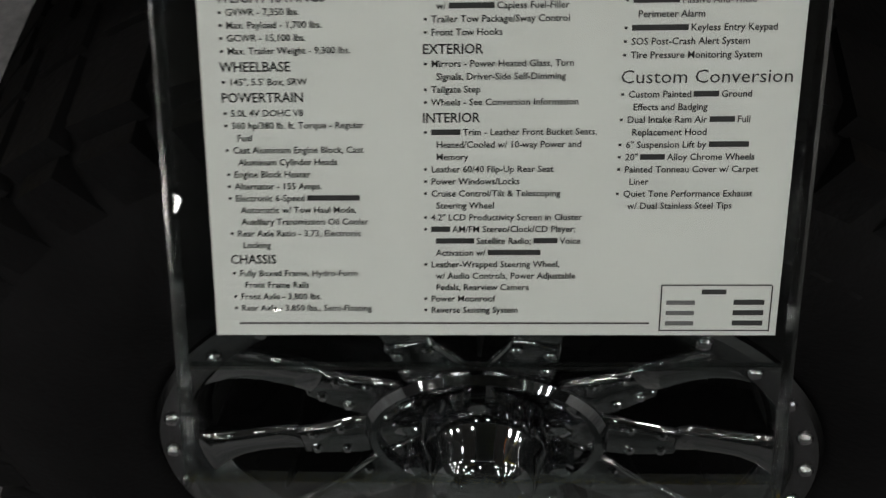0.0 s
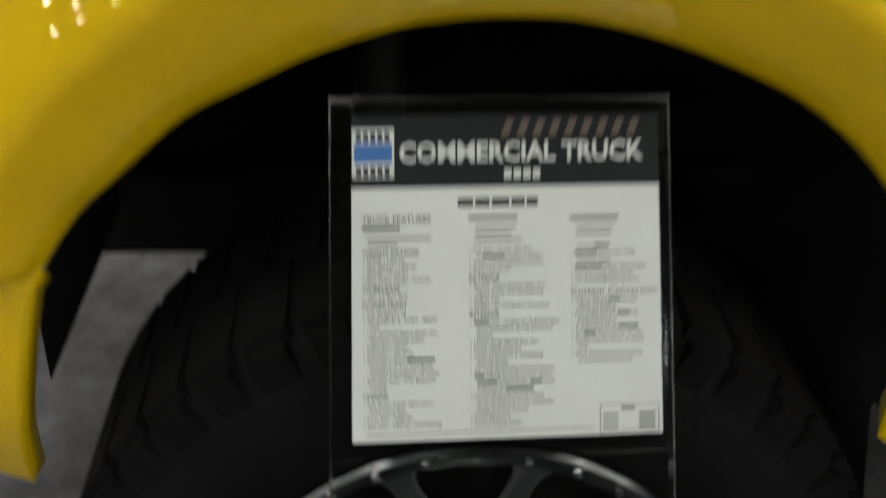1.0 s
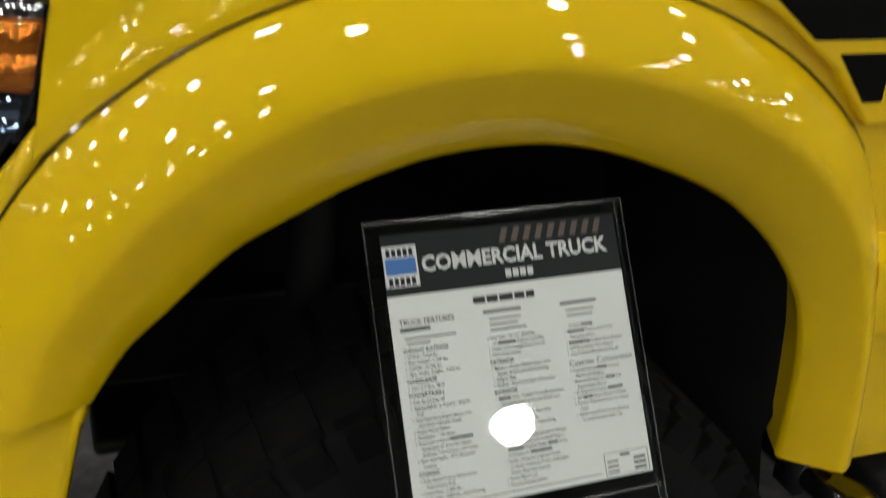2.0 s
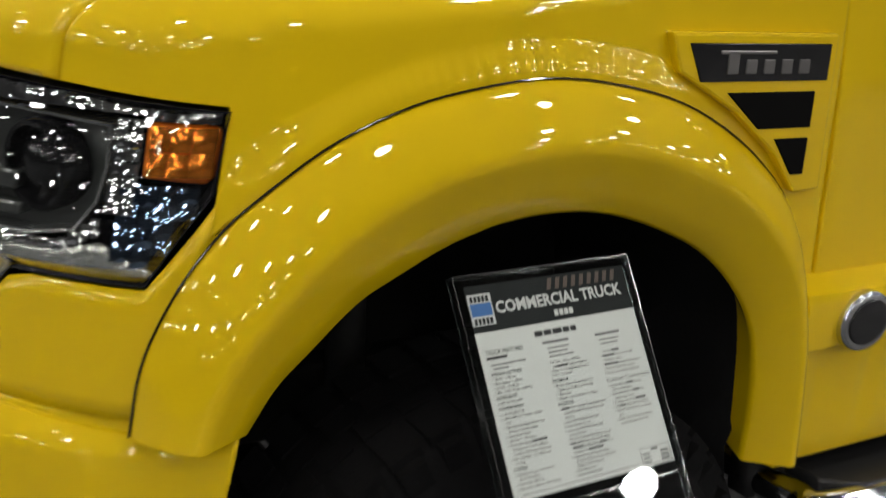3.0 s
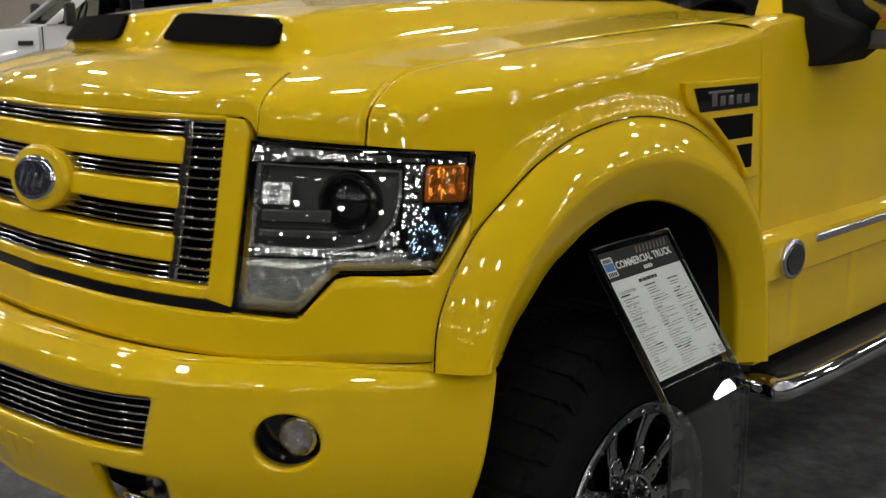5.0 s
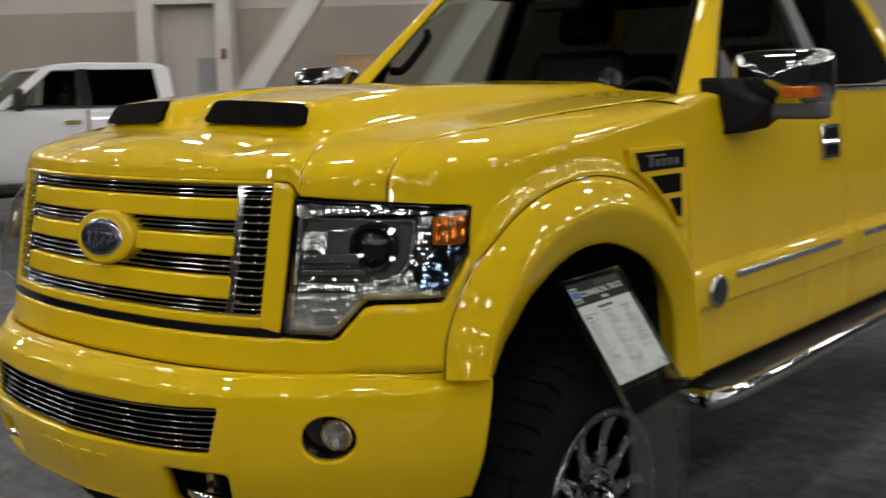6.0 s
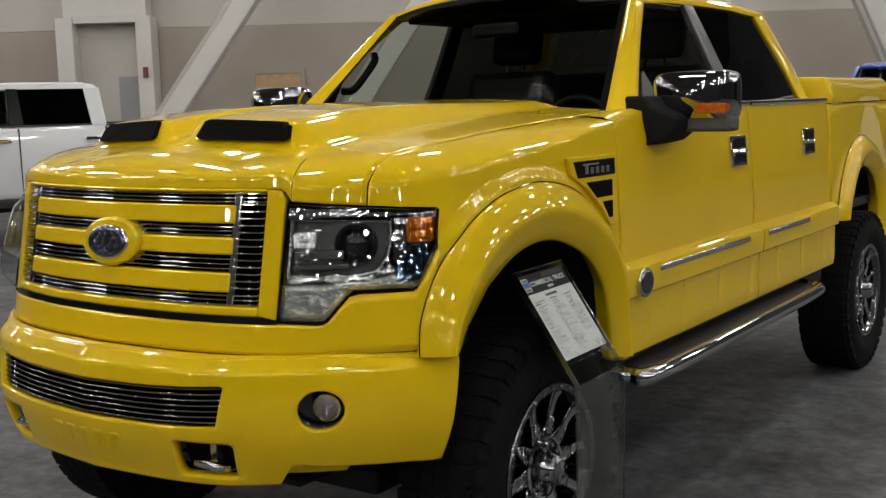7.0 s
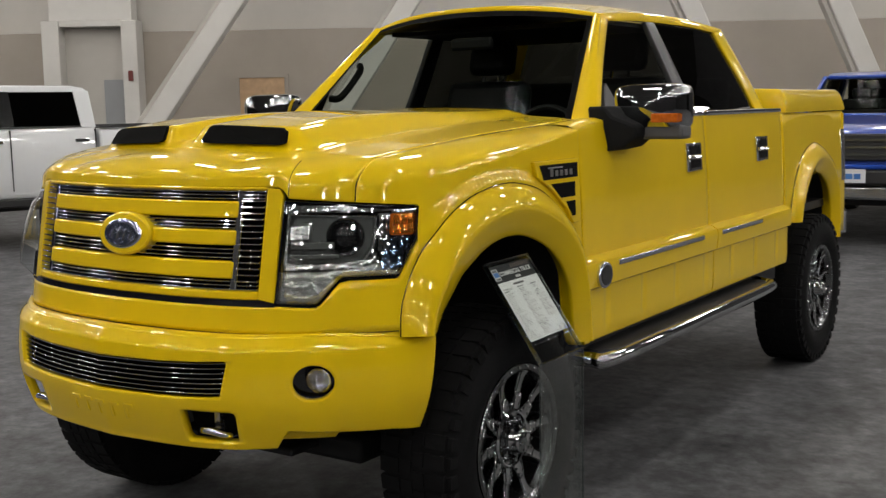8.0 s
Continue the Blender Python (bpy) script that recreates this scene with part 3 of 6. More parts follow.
def grille():
    root = part("grille", skin_loft(-0.575, 0.575, lambda s: 1.07, lambda s: 1.42, out=-0.045, nu=31, nv=5), VOID, truck, "chrome barred grille with yellow panels", solid=0.02)
    # yellow surround
    for sg in (-1, 1):
        part("surround", skin_loft(sg * 0.552, sg * 0.603, lambda s: line(abs(s), [(0.552, 1.063), (0.603, 1.051)]), lambda s: line(abs(s), [(0.552, 1.409), (0.590, 1.406), (0.603, 1.384)]), out=0.003, nu=9, nv=16), YELLOW, root, "yellow surround", solid=0.035, bevel=0.004)
    part("surround", bar_loft(skin, -0.552, 0.552, 1.400, 1.412, 0.003, 0.05), YELLOW, root, "yellow surround", bevel=0.006)
    part("surround", bar_loft(skin, -0.552, 0.552, 1.060, 1.086, 0.003, 0.05), YELLOW, root, "yellow surround", bevel=0.006)
    part("lower_gap", bar_loft(skin, -0.604, 0.604, 1.040, 1.0595, 0.001, 0.03), GLOSS_BLACK, root, "black gap below the grille")
    # yellow panels and chrome bars
    for z0, z1 in ((1.314, 1.366), (1.228, 1.276), (1.124, 1.178)):
        part("panel", bar_loft(skin, -0.452, 0.452, z0, z1, 0.004, 0.03), YELLOW, root, "glossy yellow panel", bevel=0.006)
    def bar(s0, s1, z, h=0.0021, out=0.0):
        bm = bar_loft(skin, s0, s1, z - h, z + h, out, 0.03)
        part("bar", bm, GRILLE_CHROME, root, bevel=0.0012)
    for z in (1.397, 1.386, 1.375):
        bar(-0.545, 0.545, z)
    for z in (1.116, 1.104, 1.092):
        bar(-0.545, 0.545, z)
    for z in (1.305, 1.294, 1.283, 1.216, 1.203, 1.190):
        bar(-0.47, 0.47, z)
    for sg in (-1, 1):
        for k in range(14):
            z = 1.118 + k * 0.0192
            a, b = sorted((sg * 0.458, sg * 0.545))
            bar(a, b, z, 0.0024, 0.003)
        part("rib", skin_plate([(0.442, 1.088), (0.466, 1.088), (0.466, 1.402), (0.442, 1.402)], 0.001, 0.03, sg), GRILLE_CHROME, root, "upright chrome rib", bevel=0.004)
    # emblem
    def oval(a, b, n=40):
        return [(a * math.cos(2 * math.pi * i / n), 1.252 + b * math.sin(2 * math.pi * i / n)) for i in range(n)]
    badge = part("emblem", plate_bm(oval(0.124, 0.071), lambda a, b, d: skin(a, b, 0.022 - d), 0.05), YELLOW, root, "yellow oval emblem ring", bevel=0.008)
    part("emblem_face", plate_bm(oval(0.089, 0.050), lambda a, b, d: skin(a, b, 0.030 - d), 0.03), CHROME, badge, "chrome oval emblem face", bevel=0.006)
    part("emblem_field", plate_bm(oval(0.076, 0.041), lambda a, b, d: skin(a, b, 0.033 - d), 0.02), BLUE_OVAL, badge, "dark blue oval field", bevel=0.003)
    for k in range(4):
        a = -0.045 + k * 0.028
        part("emblem_stroke", plate_bm([(a, 1.237), (a + 0.008, 1.237), (a + 0.018, 1.267), (a + 0.010, 1.267)], lambda p, q, d: skin(p, q, 0.036 - d), 0.01), CHROME, badge, bevel=0.001)
    return root


grille()


# Headlamps.
HL = [(0.604, 1.044), (0.735, 1.038), (0.80, 1.124), (0.982, 1.124), (1.045, 1.235), (1.05, 1.338), (0.608, 1.368)]


def inset(outline, d):
    cx, cz = sum(p[0] for p in outline) / len(outline), sum(p[1] for p in outline) / len(outline)
    return [(a + (cx - a) * d, b + (cz - b) * d) for a, b in outline]


def pillows(s0, s1, low, high, pitch, out, sg, rise=0.006, wild=1.0):
    """A chrome reflector of small rounded facets."""
    rng = random.Random(7)
    nu = max(2, round((s1 - s0) / pitch))
    bm = bmesh.new()
    for i in range(nu):
        a, b = s0 + (s1 - s0) * i / nu, s0 + (s1 - s0) * (i + 1) / nu
        m = (a + b) / 2
        z0, z1 = low(m), high(m)
        nv = max(1, round((z1 - z0) / pitch))
        for j in range(nv):
            c, d = z0 + (z1 - z0) * j / nv, z0 + (z1 - z0) * (j + 1) / nv
            rows = []
            up, turn = wild * rng.uniform(0.05, 0.42) * (d - c), wild * rng.uniform(-0.30, 0.30) * (b - a)
            for k in range(5):
                rows.append([skin(sg * (a + (b - a) * k / 4), c + (d - c) * q / 4, out + up * (0.5 - q / 4) + turn * (k / 4 - 0.5) + rise * math.sin(math.pi * k / 4) * math.sin(math.pi * q / 4)) for q in range(5)])
            grid_bm(rows, bm=bm)
    return bm


def headlamp(sg):
    root = part("headlamp", skin_plate(HL, -0.07, 0.03, sg), GLOSS_BLACK, truck, "clear headlamp with amber corner")
    # rim
    rim = bmesh.new()
    rows = []
    fine = []
    for i, (a, b) in enumerate(HL):
        c, d = HL[(i + 1) % len(HL)]
        fine += [(a + (c - a) * j / 8, b + (d - b) * j / 8) for j in range(8)]
    small = inset(fine, 0.013)
    for (a, b), (c, d) in zip(fine, small):
        rows.append([skin(sg * a, b, -0.03), skin(sg * a, b, 0.003), skin(sg * c, d, 0.003), skin(sg * c, d, -0.02)])
    part("rim", grid_bm(rows, close_u=True, bm=rim), GLOSS_BLACK, root, "gloss black headlamp edge")
    # dark bowl with a grey frame, two shelves, a bulb patch and the projector
    bowl = [(0.618, 1.166), (0.70, 1.163), (0.80, 1.163), (0.868, 1.176), (0.896, 1.215), (0.905, 1.262), (0.902, 1.312), (0.80, 1.318), (0.70, 1.322), (0.618, 1.325)]
    part("bowl", skin_plate(bowl, -0.040, 0.02, sg), LAMP_GREY, root, "dark grey lamp bowl")
    rows = []
    for (a, b), (c, d) in zip(bowl, inset(bowl, 0.085)):
        rows.append([skin(sg * a, b, -0.040), skin(sg * a, b, -0.014), skin(sg * (a * 0.4 + c * 0.6), b * 0.4 + d * 0.6, -0.015), skin(sg * c, d, -0.038)])
    part("bowl_frame", grid_bm(rows, close_u=True), LAMP_SATIN, root, "grey chrome frame of the bowl")
    part("shelf", bar_loft(skin, sg * 0.632, sg * 0.775, 1.212, 1.237, -0.020, 0.02), LAMP_GREY, root, "grey shelf in the bowl", bevel=0.004)
    part("shelf", bar_loft(skin, sg * 0.632, sg * 0.79, 1.184, 1.200, -0.014, 0.025), LAMP_GREY, root, "grey shelf in the bowl", bevel=0.004)
    part("bulb_reflector", pillows(0.630, 0.692, lambda s: 1.246, lambda s: 1.288, 0.015, -0.022, sg, 0.0012), CHROME_DULL, root, "small bright reflector")
    # chrome facets: a band over the bowl, a column beside it and a row under it
    part("reflector", pillows(0.612, 0.945, lambda s: 1.328, lambda s: line(s, [(0.63, 1.356), (0.985, 1.338)]), 0.028, -0.010, sg, 0.0009, 0.7), CHROME, root, "faceted chrome reflector")
    part("reflector", pillows(0.910, 0.945, lambda s: 1.205, lambda s: 1.322, 0.017, -0.010, sg, 0.0010), CHROME, root, "faceted chrome reflector")
    part("reflector", pillows(0.622, 0.905, lambda s: line(s, [(0.622, 1.150), (0.85, 1.153), (0.905, 1.176)]), lambda s: line(s, [(0.622, 1.164), (0.85, 1.164), (0.905, 1.202)]), 0.014, -0.010, sg, 0.0010), CHROME, root, "faceted chrome reflector")
    part("reflector", pillows(0.948, 1.040, lambda s: line(s, [(0.948, 1.322), (1.04, 1.320)]), lambda s: 1.336, 0.018, -0.010, sg, 0.0009), CHROME, root, "faceted chrome reflector")
    part("corner_reflector", pillows(0.925, 1.030, lambda s: line(s, [(0.925, 1.150), (0.978, 1.138), (1.03, 1.225)]), lambda s: 1.243, 0.026, -0.012, sg, 0.0010, 0.45), BLUE_CHROME, root, "bluish clear corner reflector")
    part("lower_strip", skin_loft(sg * 0.775, sg * 0.985, lambda s: 1.130, lambda s: line(abs(s), [(0.775, 1.150), (0.85, 1.152), (0.905, 1.168), (0.925, 1.160), (0.945, 1.150), (0.985, 1.138)]), out=-0.0115, nu=22, nv=4), FROST, root, "pale frosted lower strip", solid=0.006)
    part("lower_reflector", skin_loft(sg * 0.608, sg * 0.785, lambda s: line(abs(s), [(0.608, 1.050), (0.732, 1.046), (0.790, 1.122)]), lambda s: 1.146, out=-0.012, nu=14, nv=6), FROST, root, "pale frosted lower reflector", solid=0.008)
    amber = part("turn_signal", skin_plate([(0.950, 1.252), (1.036, 1.247), (1.044, 1.256), (1.045, 1.312), (1.036, 1.318), (0.955, 1.320), (0.948, 1.312)], -0.010, 0.02, sg), AMBER, root, "amber corner lamp", bevel=0.004)
    part("facet", pillows(0.955, 1.040, lambda s: 1.255, lambda s: 1.316, 0.034, -0.0075, sg, 0.003, 0.6), AMBER_REFLECTOR, amber, "streaked amber reflector")
    c = skin(sg * 0.805, 1.250, -0.026)
    d = (skin(sg * 0.805, 1.250, 0.1) - c).normalized()
    d = (d + Vector((0, -0.6, 0))).normalized()
    turn = d.to_track_quat("X", "Z").to_matrix().to_4x4()
    bm = lathe_bm([(0.058, -0.03), (0.060, 0.010), (0.056, 0.016), (0.050, 0.014), (0.047, -0.004), (0.040, -0.002), (0.030, 0.010), (0.015, 0.0165), (0.001, 0.018)], 36)
    bmesh.ops.transform(bm, matrix=Matrix.Translation(c) @ turn, verts=bm.verts)
    part("projector", bm, GLOSS_BLACK, root, "round dark projector lamp")
    rows = []
    for i in range(33):
        a = 0.612 + 0.436 * i / 32
        z0, z1 = line(a, [(0.612, 1.05), (0.735, 1.043), (0.80, 1.127), (0.982, 1.127), (1.048, 1.238)]), line(a, [(0.612, 1.366), (1.048, 1.338)])
        side = min(1, i / 3, (32 - i) / 5)
        row = []
        for j in range(21):
            z = z0 + (z1 - z0) * j / 20
            w = min(1, j / 3, (20 - j) / 3)
            dome = max(0, 1 - ((a - 0.78) / 0.30) ** 2) * max(0, 1 - ((z - 1.13) / 0.25) ** 2)
            row.append(skin(sg * a, z, 0.002 + side * w * (0.004 + 0.052 * dome)))
        rows.append(row)
    lens = part("lens", grid_bm(rows), LENS, root, "clear plastic lens", sharp=80)
    lens.visible_shadow = False
    return root


headlamp(1)
headlamp(-1)


# Bumper: one deep curved shell with openings.
BUMP = [(0, -1.075), (0.3, -1.05), (0.50, -1.00), (0.66, -0.905), (0.80, -0.785), (0.905, -0.66), (0.962, -0.512)]
BUMP_PTS = [Vector((*p, 0)) for p in BUMP]


def bump(u, z, out=0.0):
    """u from -6 to 6 along the bumper's nodes."""
    def plan(a):
        sg, a = (1 if a >= 0 else -1), min(abs(a), 5.9999)
        k = int(a)
        p = catmull(BUMP_PTS, k, a - k)
        return Vector((p.x * sg, p.y, 0))
    d = (plan(u + 0.02) - plan(u - 0.02)).normalized()
    c = plan(u)
    bulge = 0.02 * math.sin(math.pi * min(1, max(0, (z - 0.60) / 0.36))) - 0.05 * step(z, 0.91, 0.965) * 0.6
    o = out + bulge - 0.06 * step(0.76 - z, 0, 0.25) * 0.5
    return Vector((c.x + d.y * o, c.y - d.x * o, z))


def bump_top(u):
    """The height of the bumper's upper edge, which falls towards its ends."""
    return 0.953 - 0.020 * step(abs(u), 3.2, 6.0)


def bump_end(u, z):
    """Draws the bumper's ends forward, the more the lower they are."""
    return u - math.copysign(step(abs(u), 4.5, 6.0) * line(z, [(0.62, 0.46), (0.93, 0.06)]), u)


def bump_u(x):
    us = [i * 0.05 for i in range(121)]
    return float(np.interp(x, [bump(u, 0.8).x for u in us], us))


def bump_plate(outline, out, depth, sg=1, fine=0.03):
    pts = []
    for i, (a, b) in enumerate(outline):
        c, d = outline[(i + 1) % len(outline)]
        n = max(1, int(math.hypot(c - a, d - b) / fine))
        pts += [(a + (c - a) * j / n, b + (d - b) * j / n) for j in range(n)]
    return plate_bm(pts, lambda a, b, dd: bump(sg * bump_u(abs(a)) * (1 if a >= 0 else -1), b, out - dd), depth)


def bumper():
    # A fine sheet whose openings are left out face by face.
    nu, nv = 241, 72
    def low(u):
        return line(abs(u), [(0, 0.585), (2.0, 0.592), (2.80, 0.598), (3.0, 0.66), (3.4, 0.650), (5.0, 0.642), (6, 0.630)])
    def inside(x, z):
        ax = abs(x)
        if ax < 0.49 + 0.03 * step(z, 0.75, 0.88) and 0.753 + 0.06 * ax * ax < z < 0.868 + 0.06 * ax * ax:
            return True
        if 0.350 < ax < 0.535 and 0.612 < z < 0.722:
            return True
        return ((ax - 0.738) / 0.050) ** 2 + ((z - 0.812) / 0.056) ** 2 < 1
    bm = bmesh.new()
    vs = []
    for i in range(nu):
        u = -6 + 12 * i / (nu - 1)
        zs = [low(u) + (bump_top(u) - low(u)) * j / (nv - 1) for j in range(nv)]
        vs.append([bm.verts.new(bump(bump_end(u, z), z)) for z in zs])
    for i in range(nu - 1):
        for j in range(nv - 1):
            q = (vs[i][j], vs[i + 1][j], vs[i + 1][j + 1], vs[i][j + 1])
            c = sum((v.co for v in q), Vector()) / 4
            if not inside(c.x, c.z):
                bm.faces.new(q)
    bmesh.ops.delete(bm, geom=[v for v in bm.verts if not v.link_faces], context="VERTS")
    for _ in range(3):
        edge = [v for v in bm.verts if v.is_boundary and abs(v.co.x) < 0.82 and 0.6 < v.co.z < 0.94]
        moves = {}
        for v in edge:
            near = [e.other_vert(v).co for e in v.link_edges if e.is_boundary]
            if len(near) == 2:
                moves[v] = (v.co * 2 + near[0] + near[1]) / 4
        for v, p in moves.items():
            v.co = p
    # pull the ragged edges of the square openings onto clean rounded outlines
    def rounded(pts, r=0.012):
        out = []
        for k in range(len(pts)):
            a, b, c = (Vector((*pts[(k + q) % len(pts)], 0)) for q in (-1, 0, 1))
            p, q = b + (a - b).normalized() * r, b + (c - b).normalized() * r
            out += [p.lerp(b, w).lerp(b.lerp(q, w), w) for w in (0, 0.25, 0.5, 0.75, 1)]
        return out
    def rise(x):
        return 0.06 * x * x
    xs = [-0.49 + 0.98 * k / 24 for k in range(25)]
    mouth = rounded([(-0.49, 0.753 + rise(0.49)), (0.49, 0.753 + rise(0.49)), (0.515, 0.868 + rise(0.51)), (-0.515, 0.868 + rise(0.51))])
    low_edge = [Vector((x, 0.753 + rise(x), 0)) for x in xs[1:-1]]
    top_edge = [Vector((-x, 0.868 + rise(x), 0)) for x in xs[1:-1]]
    loops = [mouth[0:5] + low_edge + mouth[5:15] + top_edge + mouth[15:20]]
    for s in (-1, 1):
        loops.append(rounded([(s * 0.350, 0.612), (s * 0.535, 0.612), (s * 0.535, 0.722), (s * 0.350, 0.722)], 0.018))
    for v in bm.verts:
        if not v.is_boundary or v.co.z < 0.603 or v.co.z > 0.93:
            continue
        p, best, to = Vector((v.co.x, v.co.z, 0)), 0.03, None
        for loop in loops:
            for k in range(len(loop)):
                a, b = loop[k], loop[(k + 1) % len(loop)]
                w = max(0, min(1, (p - a).dot(b - a) / max(1e-9, (b - a).length_squared)))
                q = a.lerp(b, w)
                if (q - p).length < best:
                    best, to = (q - p).length, q
        if to:
            v.co = bump((1 if to.x >= 0 else -1) * bump_u(abs(to.x)), to.y)
    for v in bm.verts:
        if v.is_boundary and abs(abs(v.co.x) - 0.738) < 0.08 and abs(v.co.z - 0.812) < 0.085:
            dx, dz = (abs(v.co.x) - 0.738) / 0.050, (v.co.z - 0.812) / 0.056
            r = math.hypot(dx, dz)
            if r > 0.3:
                v.co = bump((1 if v.co.x > 0 else -1) * bump_u(0.738 + 0.050 * dx / r), 0.812 + 0.056 * dz / r)
    root = part("front_bumper", bm, YELLOW, truck, "deep yellow front bumper", solid=0.03, sharp=60)
    rows = []
    for i in range(121):
        u = -6 + 12 * i / 120
        a = bump(bump_end(u, bump_top(u)), bump_top(u))
        e = skin((1 if u >= 0 else -1) * min(1.02, abs(a.x) * 1.0 + 0.10 * (abs(u) / 6) ** 3), 0.953, -0.01)
        rows.append([a, a.lerp(e, 0.12) + Vector((0, 0, 0.006)), a.lerp(e, 0.5) + Vector((0, 0, 0.006)), a.lerp(e, 0.94) + Vector((0, 0, 0.000)), e + Vector((0, 0, -0.02))])
    part("bumper_top", grid_bm(rows), YELLOW, root, "yellow bumper ledge", sharp=70)
    # lower grille
    part("lower_grille", bar_loft(lambda a, zz, o: bump(bump_u(abs(a)) * (1 if a >= 0 else -1), zz, o), -0.54, 0.54, 0.742, 0.90, -0.045, 0.02, 40), VOID, root, "black lower grille mesh")
    for k in range(8):
        z = 0.766 + k * 0.0155
        def along(a, zz, o):
            return bump(bump_u(abs(a)) * (1 if a >= 0 else -1), zz + 0.06 * a * a, o)
        part("bar", bar_loft(along, -0.515, 0.515, z - 0.0021, z + 0.0021, -0.012, 0.025, 40), WHEEL_SPOKE, root, bevel=0.001)
    for sg in (-1, 1):
        def at(x, z, out):
            return bump(sg * bump_u(x), z, out)
        c = at(0.738, 0.812, -0.05)
        d = (at(0.738, 0.812, 0.1) - c).normalized()
        turn = d.to_track_quat("X", "Z").to_matrix().to_4x4()
        cup = lathe_bm([(0.066, 0.03), (0.064, -0.03), (0.001, -0.035)], 36)
        bmesh.ops.transform(cup, matrix=Matrix.Translation(c) @ turn, verts=cup.verts)
        fog = part("fog_lamp", cup, GLOSS_BLACK, root, "round fog lamp in a black cup")
        d2 = (d + Vector((0, -0.5, 0))).normalized()
        turn = d2.to_track_quat("X", "Z").to_matrix().to_4x4()
        bowl = lathe_bm([(0.037, -0.01), (0.039, 0.006), (0.034, 0.010), (0.029, -0.006), (0.001, -0.014)], 32)
        bmesh.ops.transform(bowl, matrix=Matrix.Translation(at(0.752, 0.812, -0.040)) @ turn, verts=bowl.verts)
        part("reflector", bowl, SILVER_REFLECTOR, fog)
        face = lathe_bm([(0.036, 0.008), (0.024, 0.014), (0.001, 0.017)], 32)
        bmesh.ops.transform(face, matrix=Matrix.Translation(at(0.752, 0.812, -0.040)) @ turn, verts=face.verts)
        part("lens", face, LENS, fog).visible_shadow = False
        # Back plate in near-black, so the pocket's shade sits in its colour.
        part("tow_pocket", bump_plate([(0.335, 0.60), (0.551, 0.60), (0.551, 0.735), (0.335, 0.735)], -0.07, 0.02, sg), VOID, root, "back plate of the tow hook pocket, shade put into its black")
        base = at(0.443, 0.62, -0.05)
        hook = [base + Vector(p) for p in ((-0.045, 0.03, 0.012), (-0.05, -0.02, 0.018), (-0.02, -0.045, 0.03), (0.02, -0.045, 0.03), (0.05, -0.02, 0.018), (0.045, 0.03, 0.012))]
        part("tow_hook", tube_bm(hook, 0.013, 24, 10), CHROME, root, "chrome tow hook")
        part("hook_bracket", box_bm(base.x - 0.012, base.x + 0.012, base.y - 0.01, base.y + 0.03, 0.63, 0.70), CHROME_DULL, root)
    for sg in (-1, 1):
        part("corner_valance", bump_plate([(0.640, 0.612), (0.79, 0.612), (0.80, 0.63), (0.80, 0.665), (0.640, 0.67)], -0.05, 0.03, sg), YELLOW, root, "yellow corner valance", bevel=0.006)
    # embossed plain bars where lettering cannot be read
    for k in range(5):
        a = -0.155 + k * 0.065
        part("embossed_bar", bump_plate([(a, 0.66), (a + 0.014, 0.66), (a + 0.014, 0.70), (a + 0.042, 0.70), (a + 0.042, 0.715), (a, 0.715)], 0.0036, 0.012), YELLOW, root, bevel=0.003)
    return root


bumper()


# ---- flares, doors, cab, bed ----
def flare(sg, shift):
    n = 60
    outer, inner = smooth_line([(0, *p) for p in ARCH_OUT], n), smooth_line([(0, *p) for p in ARCH_IN], n)
    rows = []
    for i in range(n):
        o, q = outer[i], inner[i]
        row = []
        edge = 0.012 * lip_edge(o.y, o.z) if shift == 0 else 0
        for w, out in ((0, edge - 0.004), (0.03, 0.013 + 0.7 * edge), (0.12, 0.030 + 0.3 * edge), (0.26, 0.047), (0.38, 0.056), (0.45, 0.0575), (0.50, 0.0545), (0.56, 0.0490), (0.76, 0.0295), (0.97, 0.010), (1.0, 0.002)):
            p = o.lerp(q, w)
            row.append(Vector((sg * flank(min(p.y + shift, 4.5), p.z, out), p.y + shift, p.z)))
        for w, out in ((0.06, -0.012), (0.15, -0.038), (0.24, -0.062)):
            back = q.lerp(o, w)
            row.append(Vector((sg * flank(q.y + shift, q.z, out), back.y + shift, back.z)))
        rows.append(row)
    part("fender_flare", grid_bm(rows), YELLOW, truck, "wide yellow fender flare", sharp=75)
    seam = [Vector((sg * flank(min(p.y + shift, 4.5), p.z, 0.003 + (0.012 * lip_edge(p.y, p.z) if shift == 0 else 0)), p.y + shift, p.z)) for p in outer]
    part("flare_seam", tube_bm(seam, 0.0019, n, 6), GLOSS_BLACK, truck, "thin black seam of the flare")
    # wheel housing
    line_in = [Vector((0, -0.56, 0.72)), Vector((0, -0.56, 0.82))] + [Vector((0, -0.1 + (q.y + 0.1) * 1.05, 0.7 + (q.z - 0.7) * 1.05)) for q in inner[2:-2]] + [Vector((0, 0.36, 0.74)), Vector((0, 0.40, 0.50))]
    rows = [[Vector((sg * x, q.y + shift, q.z)) for x in (0.95 if q.y > -0.5 else 0.86, 0.7, 0.5, 0.40)] for q in line_in]
    part("wheel_housing", grid_bm(rows), LINER, truck, "black wheel housing")
    bm = bmesh.new()
    bm.faces.new([bm.verts.new((sg * 0.40, q.y + shift, q.z)) for q in line_in])
    part("housing_wall", bm, LINER, truck, "black wheel housing", smooth=False)


for sg in (1, -1):
    flare(sg, 0.0)
    flare(sg, REAR)


